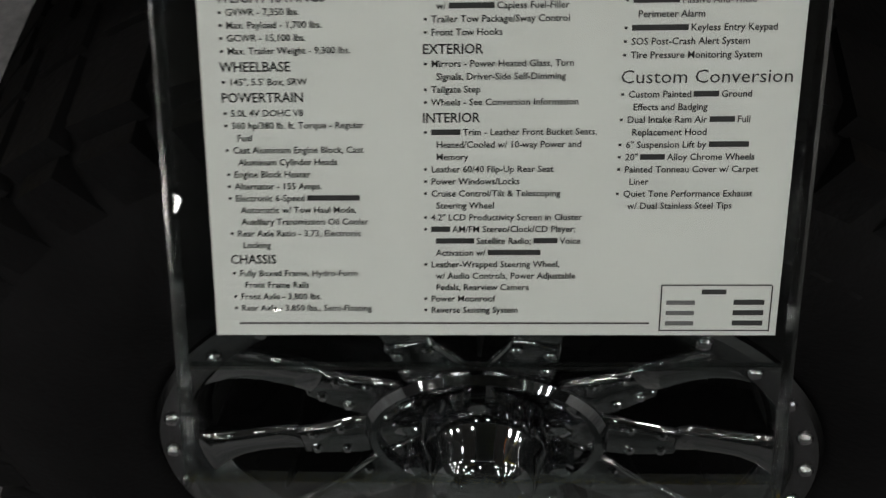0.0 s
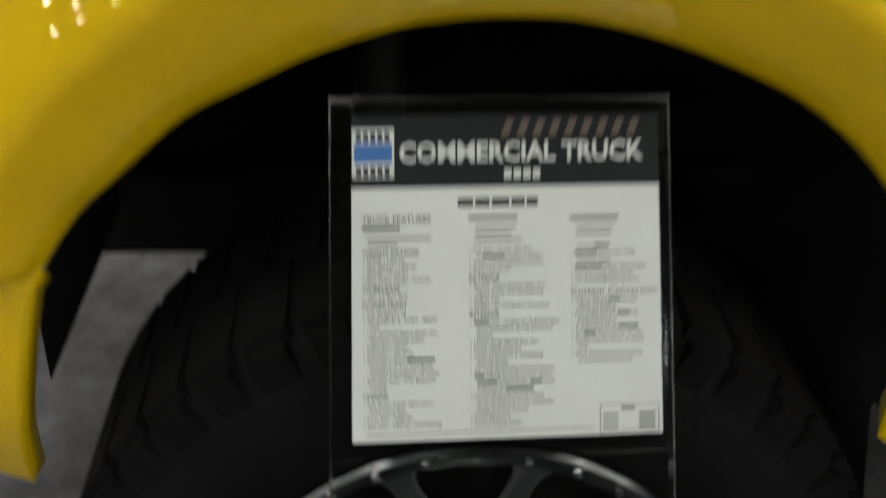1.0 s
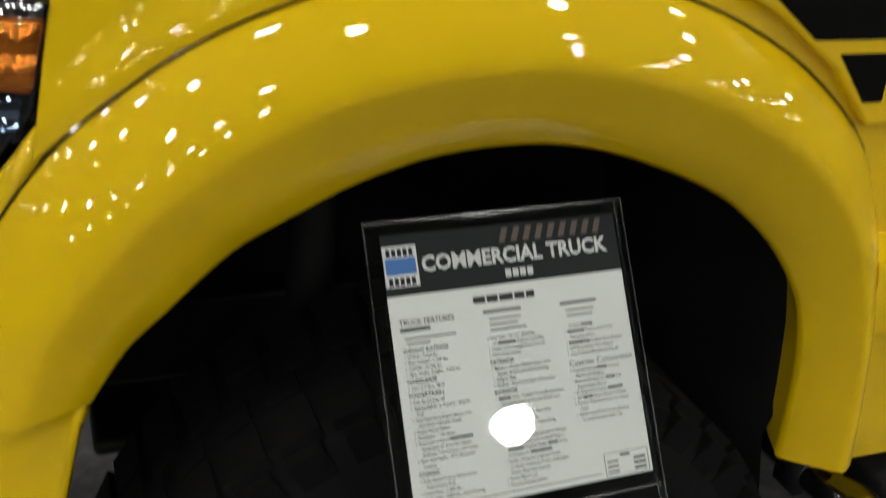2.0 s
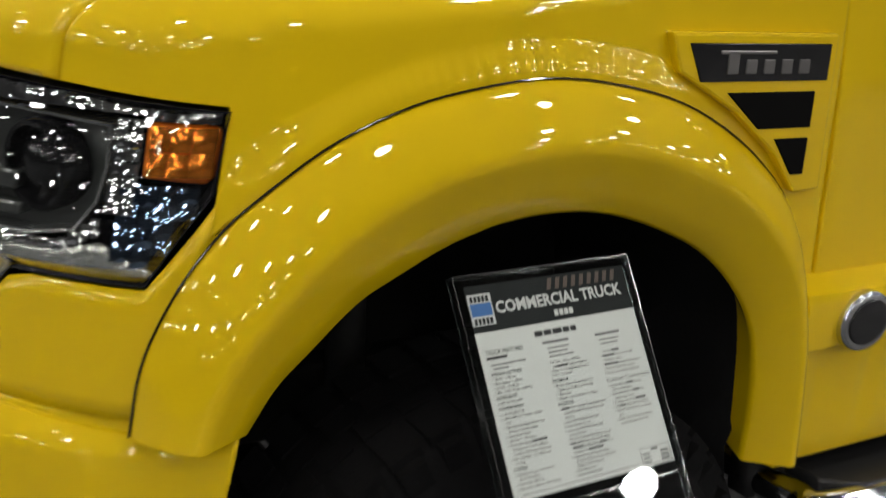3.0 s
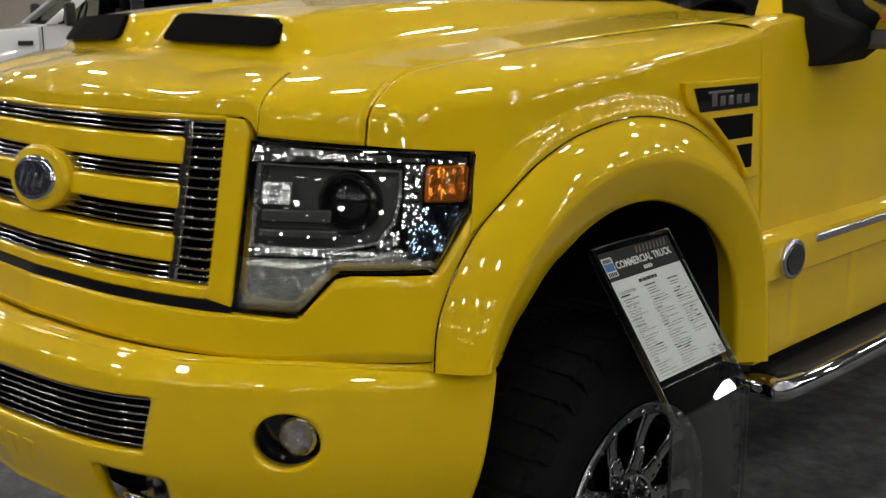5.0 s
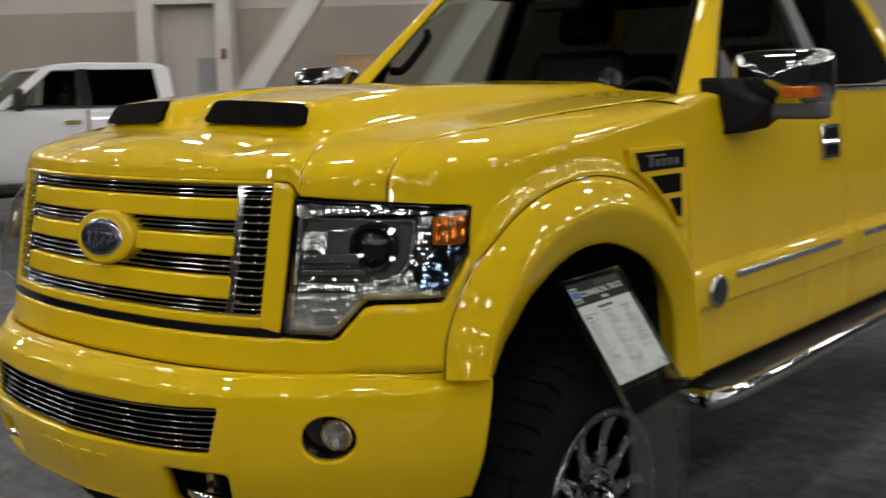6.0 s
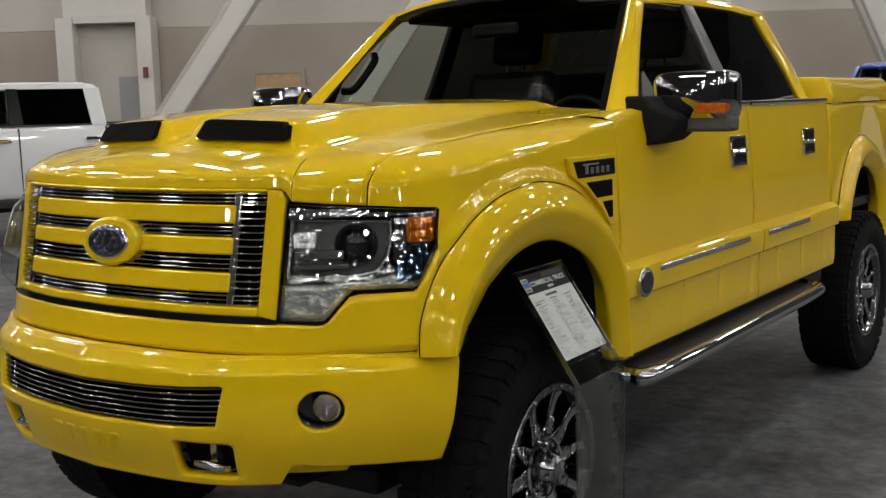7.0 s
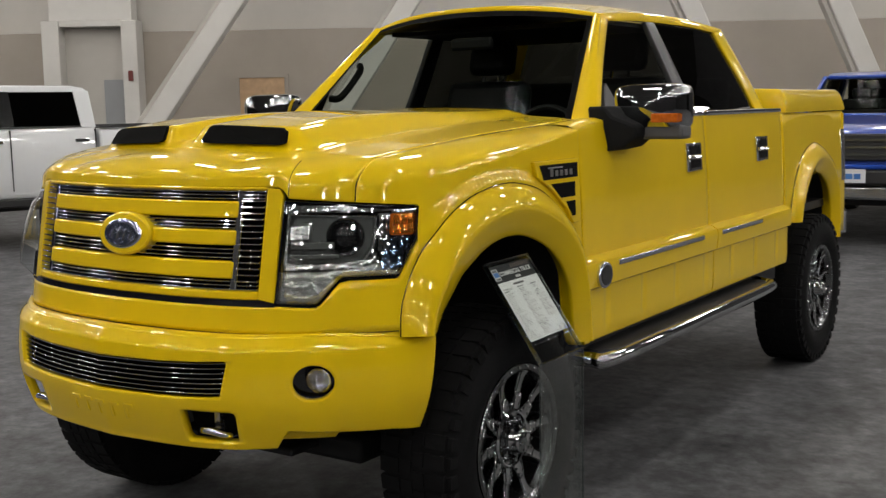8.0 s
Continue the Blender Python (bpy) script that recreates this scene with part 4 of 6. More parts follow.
# Side vent behind the front wheel.
def side_vent(sg):
    # the raised bezel narrows downwards beside the arch
    def at(y, z, d):
        return Vector((sg * flank(y, z, 0.016 - d), y, z))
    bz = [(0.100, 1.447), (0.432, 1.447), (0.432, 1.202), (0.375, 1.200), (0.325, 1.262), (0.235, 1.330), (0.120, 1.39)]
    root = part("side_vent", plate_bm(bz, at, 0.05), YELLOW, truck, "yellow vent with black plates in place of shaded openings", bevel=0.005, smooth=False)
    def dark(o, name, mat, lift):
        return part(name, plate_bm(o, lambda y, z, d: Vector((sg * flank(y, z, lift - d), y, z)), 0.02), mat, root, smooth=False, bevel=0.002)
    dark([(0.132, 1.432), (0.415, 1.432), (0.414, 1.376), (0.158, 1.376)], "name_plate", GLOSS_BLACK, 0.0185)
    # Plates on the solid bezel; the shade of open vents is in their black.
    dark([(0.212, 1.360), (0.392, 1.360), (0.391, 1.304), (0.282, 1.304)], "shade_plate", VOID, 0.0185)
    dark([(0.318, 1.288), (0.390, 1.288), (0.388, 1.230), (0.362, 1.230)], "shade_plate", VOID, 0.0185)
    for k in range(5):
        y = 0.205 + k * 0.036
        dark([(y, 1.387), (y + 0.022, 1.387), (y + 0.022, 1.409 if k else 1.420), (y, 1.409 if k else 1.420)], "plate_bar", PLATE_MARK, 0.0200)
    dark([(0.19, 1.416), (0.30, 1.416), (0.30, 1.422), (0.19, 1.422)], "plate_bar", PLATE_MARK, 0.0200)


side_vent(1)
side_vent(-1)

BELT = 1.585
CLAD_LOW = 0.715


def door(sg, y0, y1, front):
    root = part("door", side_loft(y0 + 0.004, y1 - 0.004, lambda y: 1.0, lambda y: (line(y, [(0.455, 1.553), (0.54, 1.573), (0.66, BELT)]) if front else BELT), nu=40, nv=24, sg=sg), YELLOW, truck, "yellow front door" if front else "yellow rear door", solid=0.03, bevel=0.004)
    # ground-effect cladding of the door
    rows = []
    n = 90
    for i in range(n):
        y = (y0 - 0.05 if front else y0 + 0.006) + (y1 - y0 - 0.012 + (0.056 if front else 0)) * i / (n - 1)
        ph = ((y - 0.62) % 0.36) / 0.36
        flute = 0.007 * (step(ph, 0.03, 0.07) - step(ph, 0.93, 0.97))
        row = []
        for z, o in ((CLAD_LOW, -0.02), (CLAD_LOW + 0.006, 0.02), (0.76, 0.026), (0.78, 0.026), (0.925, 0.030 - flute * 0.6), (0.938, 0.045), (1.012, 0.05), (1.034, 0.044), (1.048, 0.02), (1.055, -0.005)):
            if 0.77 < z < 0.93:
                o -= 0.007 - flute
            row.append(Vector((sg * flank(y, z, o), y, z)))
        rows.append(row)
    rows.insert(0, [Vector((sg * 0.80, q.y + 0.001, q.z)) for q in rows[0]])
    rows.append([Vector((sg * 0.80, q.y - 0.001, q.z)) for q in rows[-1]])
    part("cladding", grid_bm(rows), YELLOW, root, "fluted yellow lower cladding", sharp=35)
    # handle
    hy = (1.62 if front else 2.60)
    o = [(hy - 0.09, 1.326), (hy + 0.09, 1.326), (hy + 0.09, 1.460), (hy - 0.09, 1.460)]
    h = part("handle", plate_bm(o, lambda y, z, d: Vector((sg * flank(y, z, 0.014 - d), y, z)), 0.02), CHROME, root, "chrome door handle plate", bevel=0.006)
    for a, b in ((1.340, 1.384), (1.404, 1.448)):
        oo = [(hy - 0.064, a), (hy + 0.064, a), (hy + 0.064, b), (hy - 0.064, b)]
        part("handle_cup", plate_bm(oo, lambda y, z, d: Vector((sg * flank(y, z, 0.0165 - d), y, z)), 0.01), GLOSS_BLACK, h, bevel=0.003)
    part("grip", tube_bm([(sg * flank(hy, 1.39, 0.012), hy - 0.084, 1.394), (sg * flank(hy, 1.39, 0.035), hy, 1.394), (sg * flank(hy, 1.39, 0.012), hy + 0.084, 1.394)], 0.010, 16, 8), CHROME, h)
    # window sill strip
    sill = [Vector((sg * (flank(y, BELT, 0.000)), y, BELT + 0.010)) for y in (y0 + (0.42 if front else 0.02), y1 - 0.02)]
    part("sill_trim", tube_bm(sill, 0.014, 2, 10), CHROME, root, "thin chrome window sill strip")
    # chrome name strip on the cladding
    a, b = ((0.68, 1.61) if front else (1.855, 2.45))
    oo = [(a, 1.003), (b, 1.003), (b, 1.025), (a, 1.025)]
    part("strip", plate_bm(oo, lambda y, z, d: Vector((sg * flank(y, z, 0.057 - d), y, z)), 0.015), CHROME_DULL, root, "satin metal side strip", bevel=0.004)
    return root


for sg in (1, -1):
    door(sg, 0.462, 1.80, True)
    door(sg, 1.80, 2.98, False)
    part("side_badge", plate_bm([(0.545 + 0.060 * math.cos(2 * math.pi * i / 30), 0.980 + 0.053 * math.sin(2 * math.pi * i / 30)) for i in range(30)], lambda y, z, d: Vector((sg * flank(y, z, 0.062 - d), y, z)), 0.03), CHROME_DULL, truck, "oval chrome side badge", bevel=0.006)
    part("badge_field", plate_bm([(0.545 + 0.048 * math.cos(2 * math.pi * i / 30), 0.980 + 0.041 * math.sin(2 * math.pi * i / 30)) for i in range(30)], lambda y, z, d: Vector((sg * flank(y, z, 0.0645 - d), y, z)), 0.01), GLOSS_BLACK, truck, "dark badge field", bevel=0.003)
    part("rocker", side_loft(0.44, 3.0, lambda y: 0.62, lambda y: 0.73, out=-0.05, nu=6, nv=4, sg=sg), BLACK, truck, "black rocker", solid=0.05)


# Greenhouse.
def green(y, z):
    """x of the side glass at height z."""
    return 0.893 - 0.025 * step(z, BELT, BELT + 0.03) - (z - BELT) * 0.47


def strip(a, b, n=12, out=0.0, sg=1, mat=YELLOW, name="pillar", label="", solid=0.03):
    """A panel between two lines of (y, z) on the side of the cab."""
    pa, pb = smooth_line([(0, *p) for p in a], n), smooth_line([(0, *p) for p in b], n)
    rows = []
    for p, q in zip(pa, pb):
        row = []
        for k in range(5):
            c = p.lerp(q, k / 4)
            row.append(Vector((sg * (green(c.y, c.z) + out + 0.006 * math.sin(math.pi * k / 4)), c.y, c.z)))
        rows.append(row)
    return part(name, grid_bm(rows), mat, truck, label, solid=solid, bevel=0.004 if solid else 0)


A_OUT = [(0.80, BELT), (1.06, 1.83), (1.30, 2.055)]
A_IN = [(0.85, BELT), (1.115, 1.83), (1.36, 2.035)]
C_IN = [(2.84, BELT), (2.81, 1.75), (2.70, 2.035)]
C_OUT = [(2.985, BELT), (2.95, 1.78), (2.85, 2.06)]
for sg in (1, -1):
    strip(A_OUT, A_IN, sg=sg, name="pillar")
    strip([(1.30, 2.055), (1.7, 2.085), (2.3, 2.09), (2.85, 2.06)], [(1.36, 2.03), (1.75, 2.048), (2.3, 2.05), (2.70, 2.035)], 16, sg=sg, name="roof_rail")
    strip(C_IN, C_OUT, sg=sg)
    strip([(1.80, BELT), (1.80, 1.8), (1.79, 2.05)], [(1.93, BELT), (1.925, 1.8), (1.90, 2.05)], sg=sg, mat=PILLAR, name="centre_pillar", label="dark satin centre pillar")
    strip([(0.85, BELT), (1.115, 1.83), (1.36, 2.035)], [(1.80, BELT), (1.80, 1.83), (1.79, 2.045)], 10, -0.012, sg, SIDE_GLASS, "side_window", "tinted front side window", 0)
    strip([(1.93, BELT), (1.925, 1.83), (1.90, 2.048)], [(2.84, BELT), (2.81, 1.75), (2.70, 2.035)], 10, -0.012, sg, DARK_GLASS, "side_window", "dark rear side window", 0)
    part("quarter_trim", plate_bm([(0.865, BELT + 0.005), (1.06, BELT + 0.005), (1.06, 1.74), (1.02, 1.72)], lambda y, z, d: Vector((sg * (green(y, z) - 0.004 - d), y, z)), 0.02), BLACK, truck, "black mirror triangle", smooth=False)


def roof():
    rows = []
    for i in range(33):
        u = -1 + 2 * i / 32
        row = []
        for j in range(25):
            v = j / 24
            y0, y1 = 1.30 - 0.10 * (1 - u * u), 2.85
            y = y0 + (y1 - y0) * v
            edge = line(v, [(0, 2.055), (0.3, 2.085), (0.7, 2.09), (1.0, 2.06)])
            hx = green(0, edge) + 0.003
            z = edge + 0.088 * (1 - abs(u) ** 2.4) * (0.75 + 0.25 * math.sin(math.pi * v))
            row.append((u * hx, y, z))
        rows.append(row)
    part("roof", grid_bm(rows), YELLOW, truck, "yellow cab roof", solid=0.03)


roof()


def windshield():
    def pt(u, v, out=0.0):
        y = (0.80 + 0.50 * v) - 0.11 * (1 - u * u)
        z = BELT - 0.004 + 0.475 * v + 0.01 * (1 - u * u) + 0.032 * v * (1 - u * u)
        x = u * (0.755 - 0.145 * v)
        return Vector((x, y - 0.7 * out, z + 0.7 * out))
    ob = part("windshield", grid_bm([[pt(-1 + 2 * i / 24, j / 10) for j in range(11)] for i in range(25)]), TINTED, truck, "tinted windshield")
    for sg in (-1, 1):
        rows = []
        for j in range(11):
            v = j / 10
            q = catmull([Vector((0, *a)) for a in A_OUT], min(1, int(v * 2)), v * 2 - min(1, int(v * 2)))
            o = Vector((sg * (green(q.y, q.z) + 0.001), q.y + 0.004, q.z))
            e = pt(sg * 1.0, v)
            mid = (o + e) / 2 + Vector((sg * 0.014, -0.014, 0.006))
            rows.append([o, o.lerp(mid, 0.5) + Vector((sg * 0.006, -0.004, 0)), mid, mid.lerp(e, 0.5) + Vector((sg * 0.002, -0.006, 0.004)), e])
        part("pillar_face", grid_bm(rows), YELLOW, truck)
        rows = []
        for j in range(12):
            y = 0.455 + 0.40 * j / 11
            a = Vector((sg * flank(y, BELT, -0.001), y, line(y, [(0.455, 1.552), (0.54, 1.572), (0.66, BELT)])))
            hx, hz = hood_edge(y)
            b = Vector((sg * hx, y, hz))
            rows.append([a + Vector((sg * 0.004, 0, -0.03)), a, a.lerp(b, 0.25) + Vector((0, 0, 0.012)), a.lerp(b, 0.6) + Vector((0, 0, 0.010)), b, b + Vector((-sg * 0.03, 0, -0.03))])
        part("cowl_side", grid_bm(rows), YELLOW, truck, sharp=70)
    part("windshield_edge", grid_bm([[pt(-1 + 2 * i / 24, w, 0.002) for w in (0.95, 0.975, 1.0)] for i in range(25)]), VOID, truck, "black windshield edge")
    for sg in (-1, 1):
        part("windshield_edge", grid_bm([[pt(sg * a, j / 10, 0.002) for a in (0.965, 0.985, 1.0)] for j in range(11)]), VOID, truck, "black windshield edge")
        wiper = [pt(sg * 0.5, 0.02, 0.02), pt(sg * 0.25, 0.045, 0.02), pt(-sg * 0.02 + 0.1, 0.06, 0.018)]
        part("wiper", tube_bm(wiper, 0.008, 12, 6), BLACK, truck, "black wiper")
    rows = []
    for i in range(25):
        u = -1 + 2 * i / 24
        p = pt(u, 0.02)
        rows.append([Vector((p.x, p.y - 0.10, p.z - 0.035)), Vector((p.x, p.y - 0.03, p.z - 0.02)), Vector((p.x, p.y + 0.01, p.z))])
    part("cowl", grid_bm(rows), BLACK, truck, "black cowl below the windshield")


windshield()
# Back wall of the cab with its window.
part("cab_back", box_bm(-0.93, 0.93, 2.95, 2.985, 0.75, BELT), YELLOW, truck, "yellow back wall of the cab", smooth=False)
rows = [[Vector((u * (0.85 - 0.21 * v), 2.965 - 0.12 * v, BELT + 0.47 * v)) for v in (0, 0.5, 1.0)] for u in (-1, -0.5, 0, 0.5, 1)]
part("rear_window", grid_bm(rows), DARK_GLASS, truck, "rear cab window")


def bed():
    for sg in (1, -1):
        def low(y):
            return line(y, [(3.02, 0.74), (REAR - 0.70, 0.74), (REAR - 0.69, 0.955)] + [(REAR + a, b) for a, b in ARCH_OUT[1:-1]] + [(REAR + 0.44, 0.76), (4.49, 0.76)]) - 0.01
        part("bed_side", side_loft(3.005, 4.49, low, lambda y: 1.572, nu=90, nv=12, sg=sg), YELLOW, truck, "yellow bed side", solid=0.03)
        part("tail_lamp", plate_bm([(4.40, 1.10), (4.492, 1.10), (4.492, 1.45), (4.40, 1.45)], lambda y, z, d: Vector((sg * flank(min(y, 4.49), z, 0.006 - d), y, z)), 0.03), CHROME_DULL, truck, "pale tail lamp", bevel=0.004)
    part("tailgate", box_bm(-0.92, 0.92, 4.45, 4.49, 0.85, 1.56), YELLOW, truck, "yellow tailgate", bevel=0.01)
    part("rear_bumper", box_bm(-0.93, 0.93, 4.47, 4.60, 0.72, 0.90), CHROME, truck, "chrome rear bumper", bevel=0.02)
    part("bed_floor", box_bm(-0.9, 0.9, 3.03, 4.45, 0.95, 1.0), BLACK, truck)
    # painted cover, rounded
    rows = []
    ends_in = [0, 0.0015, 0.005, 0.010, 0.016, 0.023, 0.031, 0.04]
    steps = ends_in + [0.04 + 0.92 * k / 20 for k in range(1, 20)] + [1 - e for e in reversed(ends_in)]
    for i in range(len(steps)):
        u = -1 + 2 * steps[i]
        row = []
        for v in steps:
            y = 3.06 + 1.46 * v
            edge = min(1, (1 - abs(u)) / 0.07)
            ends = min(1, min(v, 1 - v) / 0.035)
            r = math.sqrt(max(0, 1 - (1 - edge) ** 2)) * math.sqrt(max(0, 1 - (1 - ends) ** 2))
            row.append((u * (flank(y, 1.55, 0.004)), y, 1.60 + 0.115 * r + 0.02 * (1 - u * u) * r))
        rows.append(row)
    part("tonneau_cover", grid_bm(rows), YELLOW, truck, "painted yellow bed cover")
    edge = [Vector((sg * flank(y, 1.55, 0.004), y, 0)) for sg, y in [(1, 3.06 + 1.46 * k / 20) for k in range(21)] + [(-1, 4.52 - 1.46 * k / 20) for k in range(21)]]
    bm = grid_bm([[Vector((p.x, p.y, z)) for z in (1.578, 1.602)] for p in edge], close_u=True)
    part("cover_skirt", bm, YELLOW, truck)


bed()


def mirror(sg):
    # domed chrome shell, round-cornered, closed at the back by the glass
    rows = []
    for y, k in ((0.990, 0.97), (0.975, 1.0), (0.945, 1.0), (0.918, 0.988), (0.896, 0.955), (0.878, 0.89), (0.861, 0.75), (0.8475, 0.5), (0.8405, 0.25), (0.838, 0.02)):
        row = []
        for q in range(40):
            a = 2 * math.pi * q / 40
            c, s = math.cos(a), math.sin(a)
            row.append(Vector((sg * (1.065 + k * 0.163 * math.copysign(abs(c) ** 0.36, c)), y, 1.632 + k * 0.098 * math.copysign(abs(s) ** 0.36, s))))
        rows.append(row)
    root = part("mirror", grid_bm(rows, close_v=True), MIRROR_CHROME, truck, "large chrome tow mirror", sharp=70)
    part("lower_cap", box_bm(min(sg * 0.99, sg * 1.22), max(sg * 0.99, sg * 1.22), 0.872, 0.985, 1.502, 1.562), LINER_GREY, root, "grey lower mirror cap", bevel=0.014)
    part("marker", box_bm(min(sg * 1.100, sg * 1.215), max(sg * 1.100, sg * 1.215), 0.836, 0.89, 1.571, 1.608), AMBER, root, "amber mirror marker", bevel=0.004)
    arm = [(0.88, 1.640), (0.955, 1.640), (0.985, 1.600), (1.06, 1.560), (1.06, 1.515), (1.02, 1.472), (0.95, 1.455), (0.90, 1.475)]
    part("arm", plate_bm([(sg * a, b) for a, b in arm], lambda a, b, d: Vector((a, 0.70 + 0.9 * max(0.0, a * sg - 0.97) + d, b)), 0.20), LINER, root, "black mirror arm", bevel=0.012)
    part("mirror_glass", box_bm(min(sg * 0.97, sg * 1.21), max(sg * 0.97, sg * 1.21), 0.991, 0.995, 1.55, 1.715), CHROME, root)
    return root


mirror(1)
mirror(-1)


# Running boards.
def running_board(sg):
    nodes = [(sg * 0.80, 0.46, 0.660), (sg * 1.00, 0.49, 0.645), (sg * 1.060, 0.60, 0.640), (sg * 1.064, 1.5, 0.642), (sg * 1.060, 2.47, 0.645), (sg * 1.00, 2.60, 0.650), (sg * 0.80, 2.64, 0.665)]
    root = part("running_board", tube_bm(nodes, 0.032, 60, 18), GRILLE_CHROME, truck, "chrome edged running board")
    part("tread", plate_bm([(sg * 0.915, 0.53), (sg * 1.02, 0.53), (sg * 1.070, 0.60), (sg * 1.074, 1.5), (sg * 1.070, 2.47), (sg * 1.02, 2.56), (sg * 0.915, 2.56)], lambda a, b, d: Vector((a, b, 0.676 - d)), 0.035), BLACK, root, "black step tread", bevel=0.006, smooth=False)
    for y in (0.85, 1.55, 2.25):
        part("bracket", box_bm(min(sg * 0.62, sg * 1.02), max(sg * 0.62, sg * 1.02), y - 0.03, y + 0.03, 0.60, 0.64), BLACK, root)
    return root


running_board(1)
running_board(-1)


# Wheels.
R_TYRE, R_RIM = 0.468, 0.268


def wheel_parts():
    root = thing("wheel", (0, 0, 0), "", "")
    for key in ("label", "category", "group", "kind"):
        if key in root:
            del root[key]
    w = 0.155
    tyre = part("tyre", lathe_bm([(R_RIM - 0.012, 0.10), (R_RIM + 0.004, 0.128), (R_RIM + 0.02, 0.140), (R_RIM + 0.075, 0.158), (R_RIM + 0.115, 0.156), (R_RIM + 0.155, 0.142), (R_TYRE - 0.022, 0.128), (R_TYRE - 0.006, 0.110), (R_TYRE - 0.004, 0.0), (R_TYRE - 0.006, -0.11), (R_TYRE - 0.022, -0.13), (R_RIM + 0.10, -0.157), (R_RIM, -0.13), (R_RIM - 0.012, -0.10)], 72), RUBBER, root, "black off-road tyre")
    # tread blocks
    bm = bmesh.new()
    for k in range(44):
        a = 2 * math.pi * k / 44
        for x0, x1, tw in ((0.055, 0.128, 0.055), (-0.128, -0.055, 0.055), (-0.045, -0.004, 0.05), (0.004, 0.045, 0.05)):
            off = 0.5 * 2 * math.pi / 44 if x0 < 0 and x0 > -0.1 or x0 < -0.1 else 0
            m = Matrix.Rotation(a + off, 4, "X")
            box_bm(x0, x1, R_TYRE * -tw, R_TYRE * tw, R_TYRE - 0.016, R_TYRE, bm, m)
        m = Matrix.Rotation(a, 4, "X")
        box_bm(0.126, 0.146, -0.018 - 0.006 * (k % 2), 0.018, R_TYRE - 0.075 + 0.02 * (k % 2), R_TYRE - 0.014, bm, m)
    part("tread", bm, RUBBER, root, smooth=False)
    # sidewall raised bars
    for k in range(14):
        a0 = 0.25 + k * 0.075 + (0.9 if k > 6 else 0)
        rows = [[Vector((0.1565, (R_RIM + r) * math.sin(a0 + b), (R_RIM + r) * math.cos(a0 + b))) for r in (0.072, 0.108)] for b in (0, 0.02, 0.045)]
        part("sidewall_bar", grid_bm(rows), RUBBER, tyre, solid=0.004)
    rim = part("rim", lathe_bm([(R_RIM + 0.006, 0.122), (R_RIM + 0.009, 0.138), (R_RIM + 0.004, 0.143), (R_RIM - 0.014, 0.141), (R_RIM - 0.018, 0.137), (R_RIM - 0.021, 0.126), (R_RIM - 0.034, 0.10), (R_RIM - 0.05, 0.02), (R_RIM - 0.06, -0.10)], 90), WHEEL_SATIN, root, "satin chrome wheel rim")
    for k in range(30):
        a = 2 * math.pi * (k + 0.25) / 30
        b = lathe_bm([(0.0068, 0.0), (0.0066, 0.004), (0.0045, 0.0062), (0.0005, 0.0066)], 10)
        bmesh.ops.transform(b, matrix=Matrix.Translation((0.140, (R_RIM - 0.005) * math.sin(a), (R_RIM - 0.005) * math.cos(a))), verts=b.verts)
        part("rivet", b, WHEEL_CHROME, rim)
    part("brake_drum", lathe_bm([(0.19, -0.06), (0.19, -0.03), (0.06, -0.025), (0.001, -0.02)], 40), STEEL, root, "dark brake disc")
    # ten broad spokes: a raised inner half with rivets, a step, and a paddle that flares into the rim
    for k in range(10):
        m = Matrix.Rotation(2 * math.pi * (k + 0.5) / 10, 4, "X")
        rows = []
        for r, hw, x in ((0.060, 0.0195, 0.094), (0.080, 0.0255, 0.101), (0.100, 0.0300, 0.105), (0.116, 0.0292, 0.108), (0.132, 0.0262, 0.110), (0.148, 0.0232, 0.1115), (0.161, 0.0206, 0.1125), (0.164, 0.0196, 0.1085), (0.180, 0.0180, 0.110), (0.200, 0.0174, 0.113), (0.216, 0.0186, 0.116), (0.230, 0.0225, 0.120), (0.240, 0.0290, 0.124), (0.250, 0.0400, 0.129)):
            lip = 0.0045
            rows.append([m @ Vector(q) for q in ((x - 0.050, -hw * 0.86, r), (x - 0.008, -hw, r), (x - 0.0015, -hw + 0.0012, r), (x, -hw + lip * 0.7, r), (x - 0.001, -hw + lip, r), (x - 0.001, hw - lip, r), (x, hw - lip * 0.7, r), (x - 0.0015, hw - 0.0012, r), (x - 0.008, hw, r), (x - 0.050, hw * 0.86, r))])
        part("spoke", grid_bm(rows), WHEEL_SPOKE, rim, sharp=50)
        for r, off in ((0.124, 0.0175), (0.124, -0.0175), (0.150, 0.0130), (0.150, -0.0130)):
            bb = lathe_bm([(0.0052, -0.004), (0.0052, 0.002), (0.003, 0.004), (0.0005, 0.004)], 8)
            bmesh.ops.transform(bb, matrix=m @ Matrix.Translation((0.1075 + 0.10 * (r - 0.118), off, r)), verts=bb.verts)
            part("rivet", bb, WHEEL_CHROME, rim)
    # Near-black lining over the chrome barrel; shade between the spokes put into colour.
    part("inner_barrel", lathe_bm([(R_RIM - 0.032, 0.11), (R_RIM - 0.05, 0.02), (R_RIM - 0.055, -0.05), (0.19, -0.058)], 60), VOID, rim, "inside of the rim with its shade coloured near-black")
    hub = part("hub_cap", lathe_bm([(0.104, 0.090), (0.106, 0.108), (0.100, 0.114), (0.094, 0.112), (0.089, 0.088), (0.058, 0.082), (0.056, 0.112), (0.053, 0.126), (0.047, 0.136), (0.046, 0.150), (0.041, 0.160), (0.030, 0.166), (0.001, 0.170)], 54), WHEEL_CHROME, rim, "chrome hub cap")
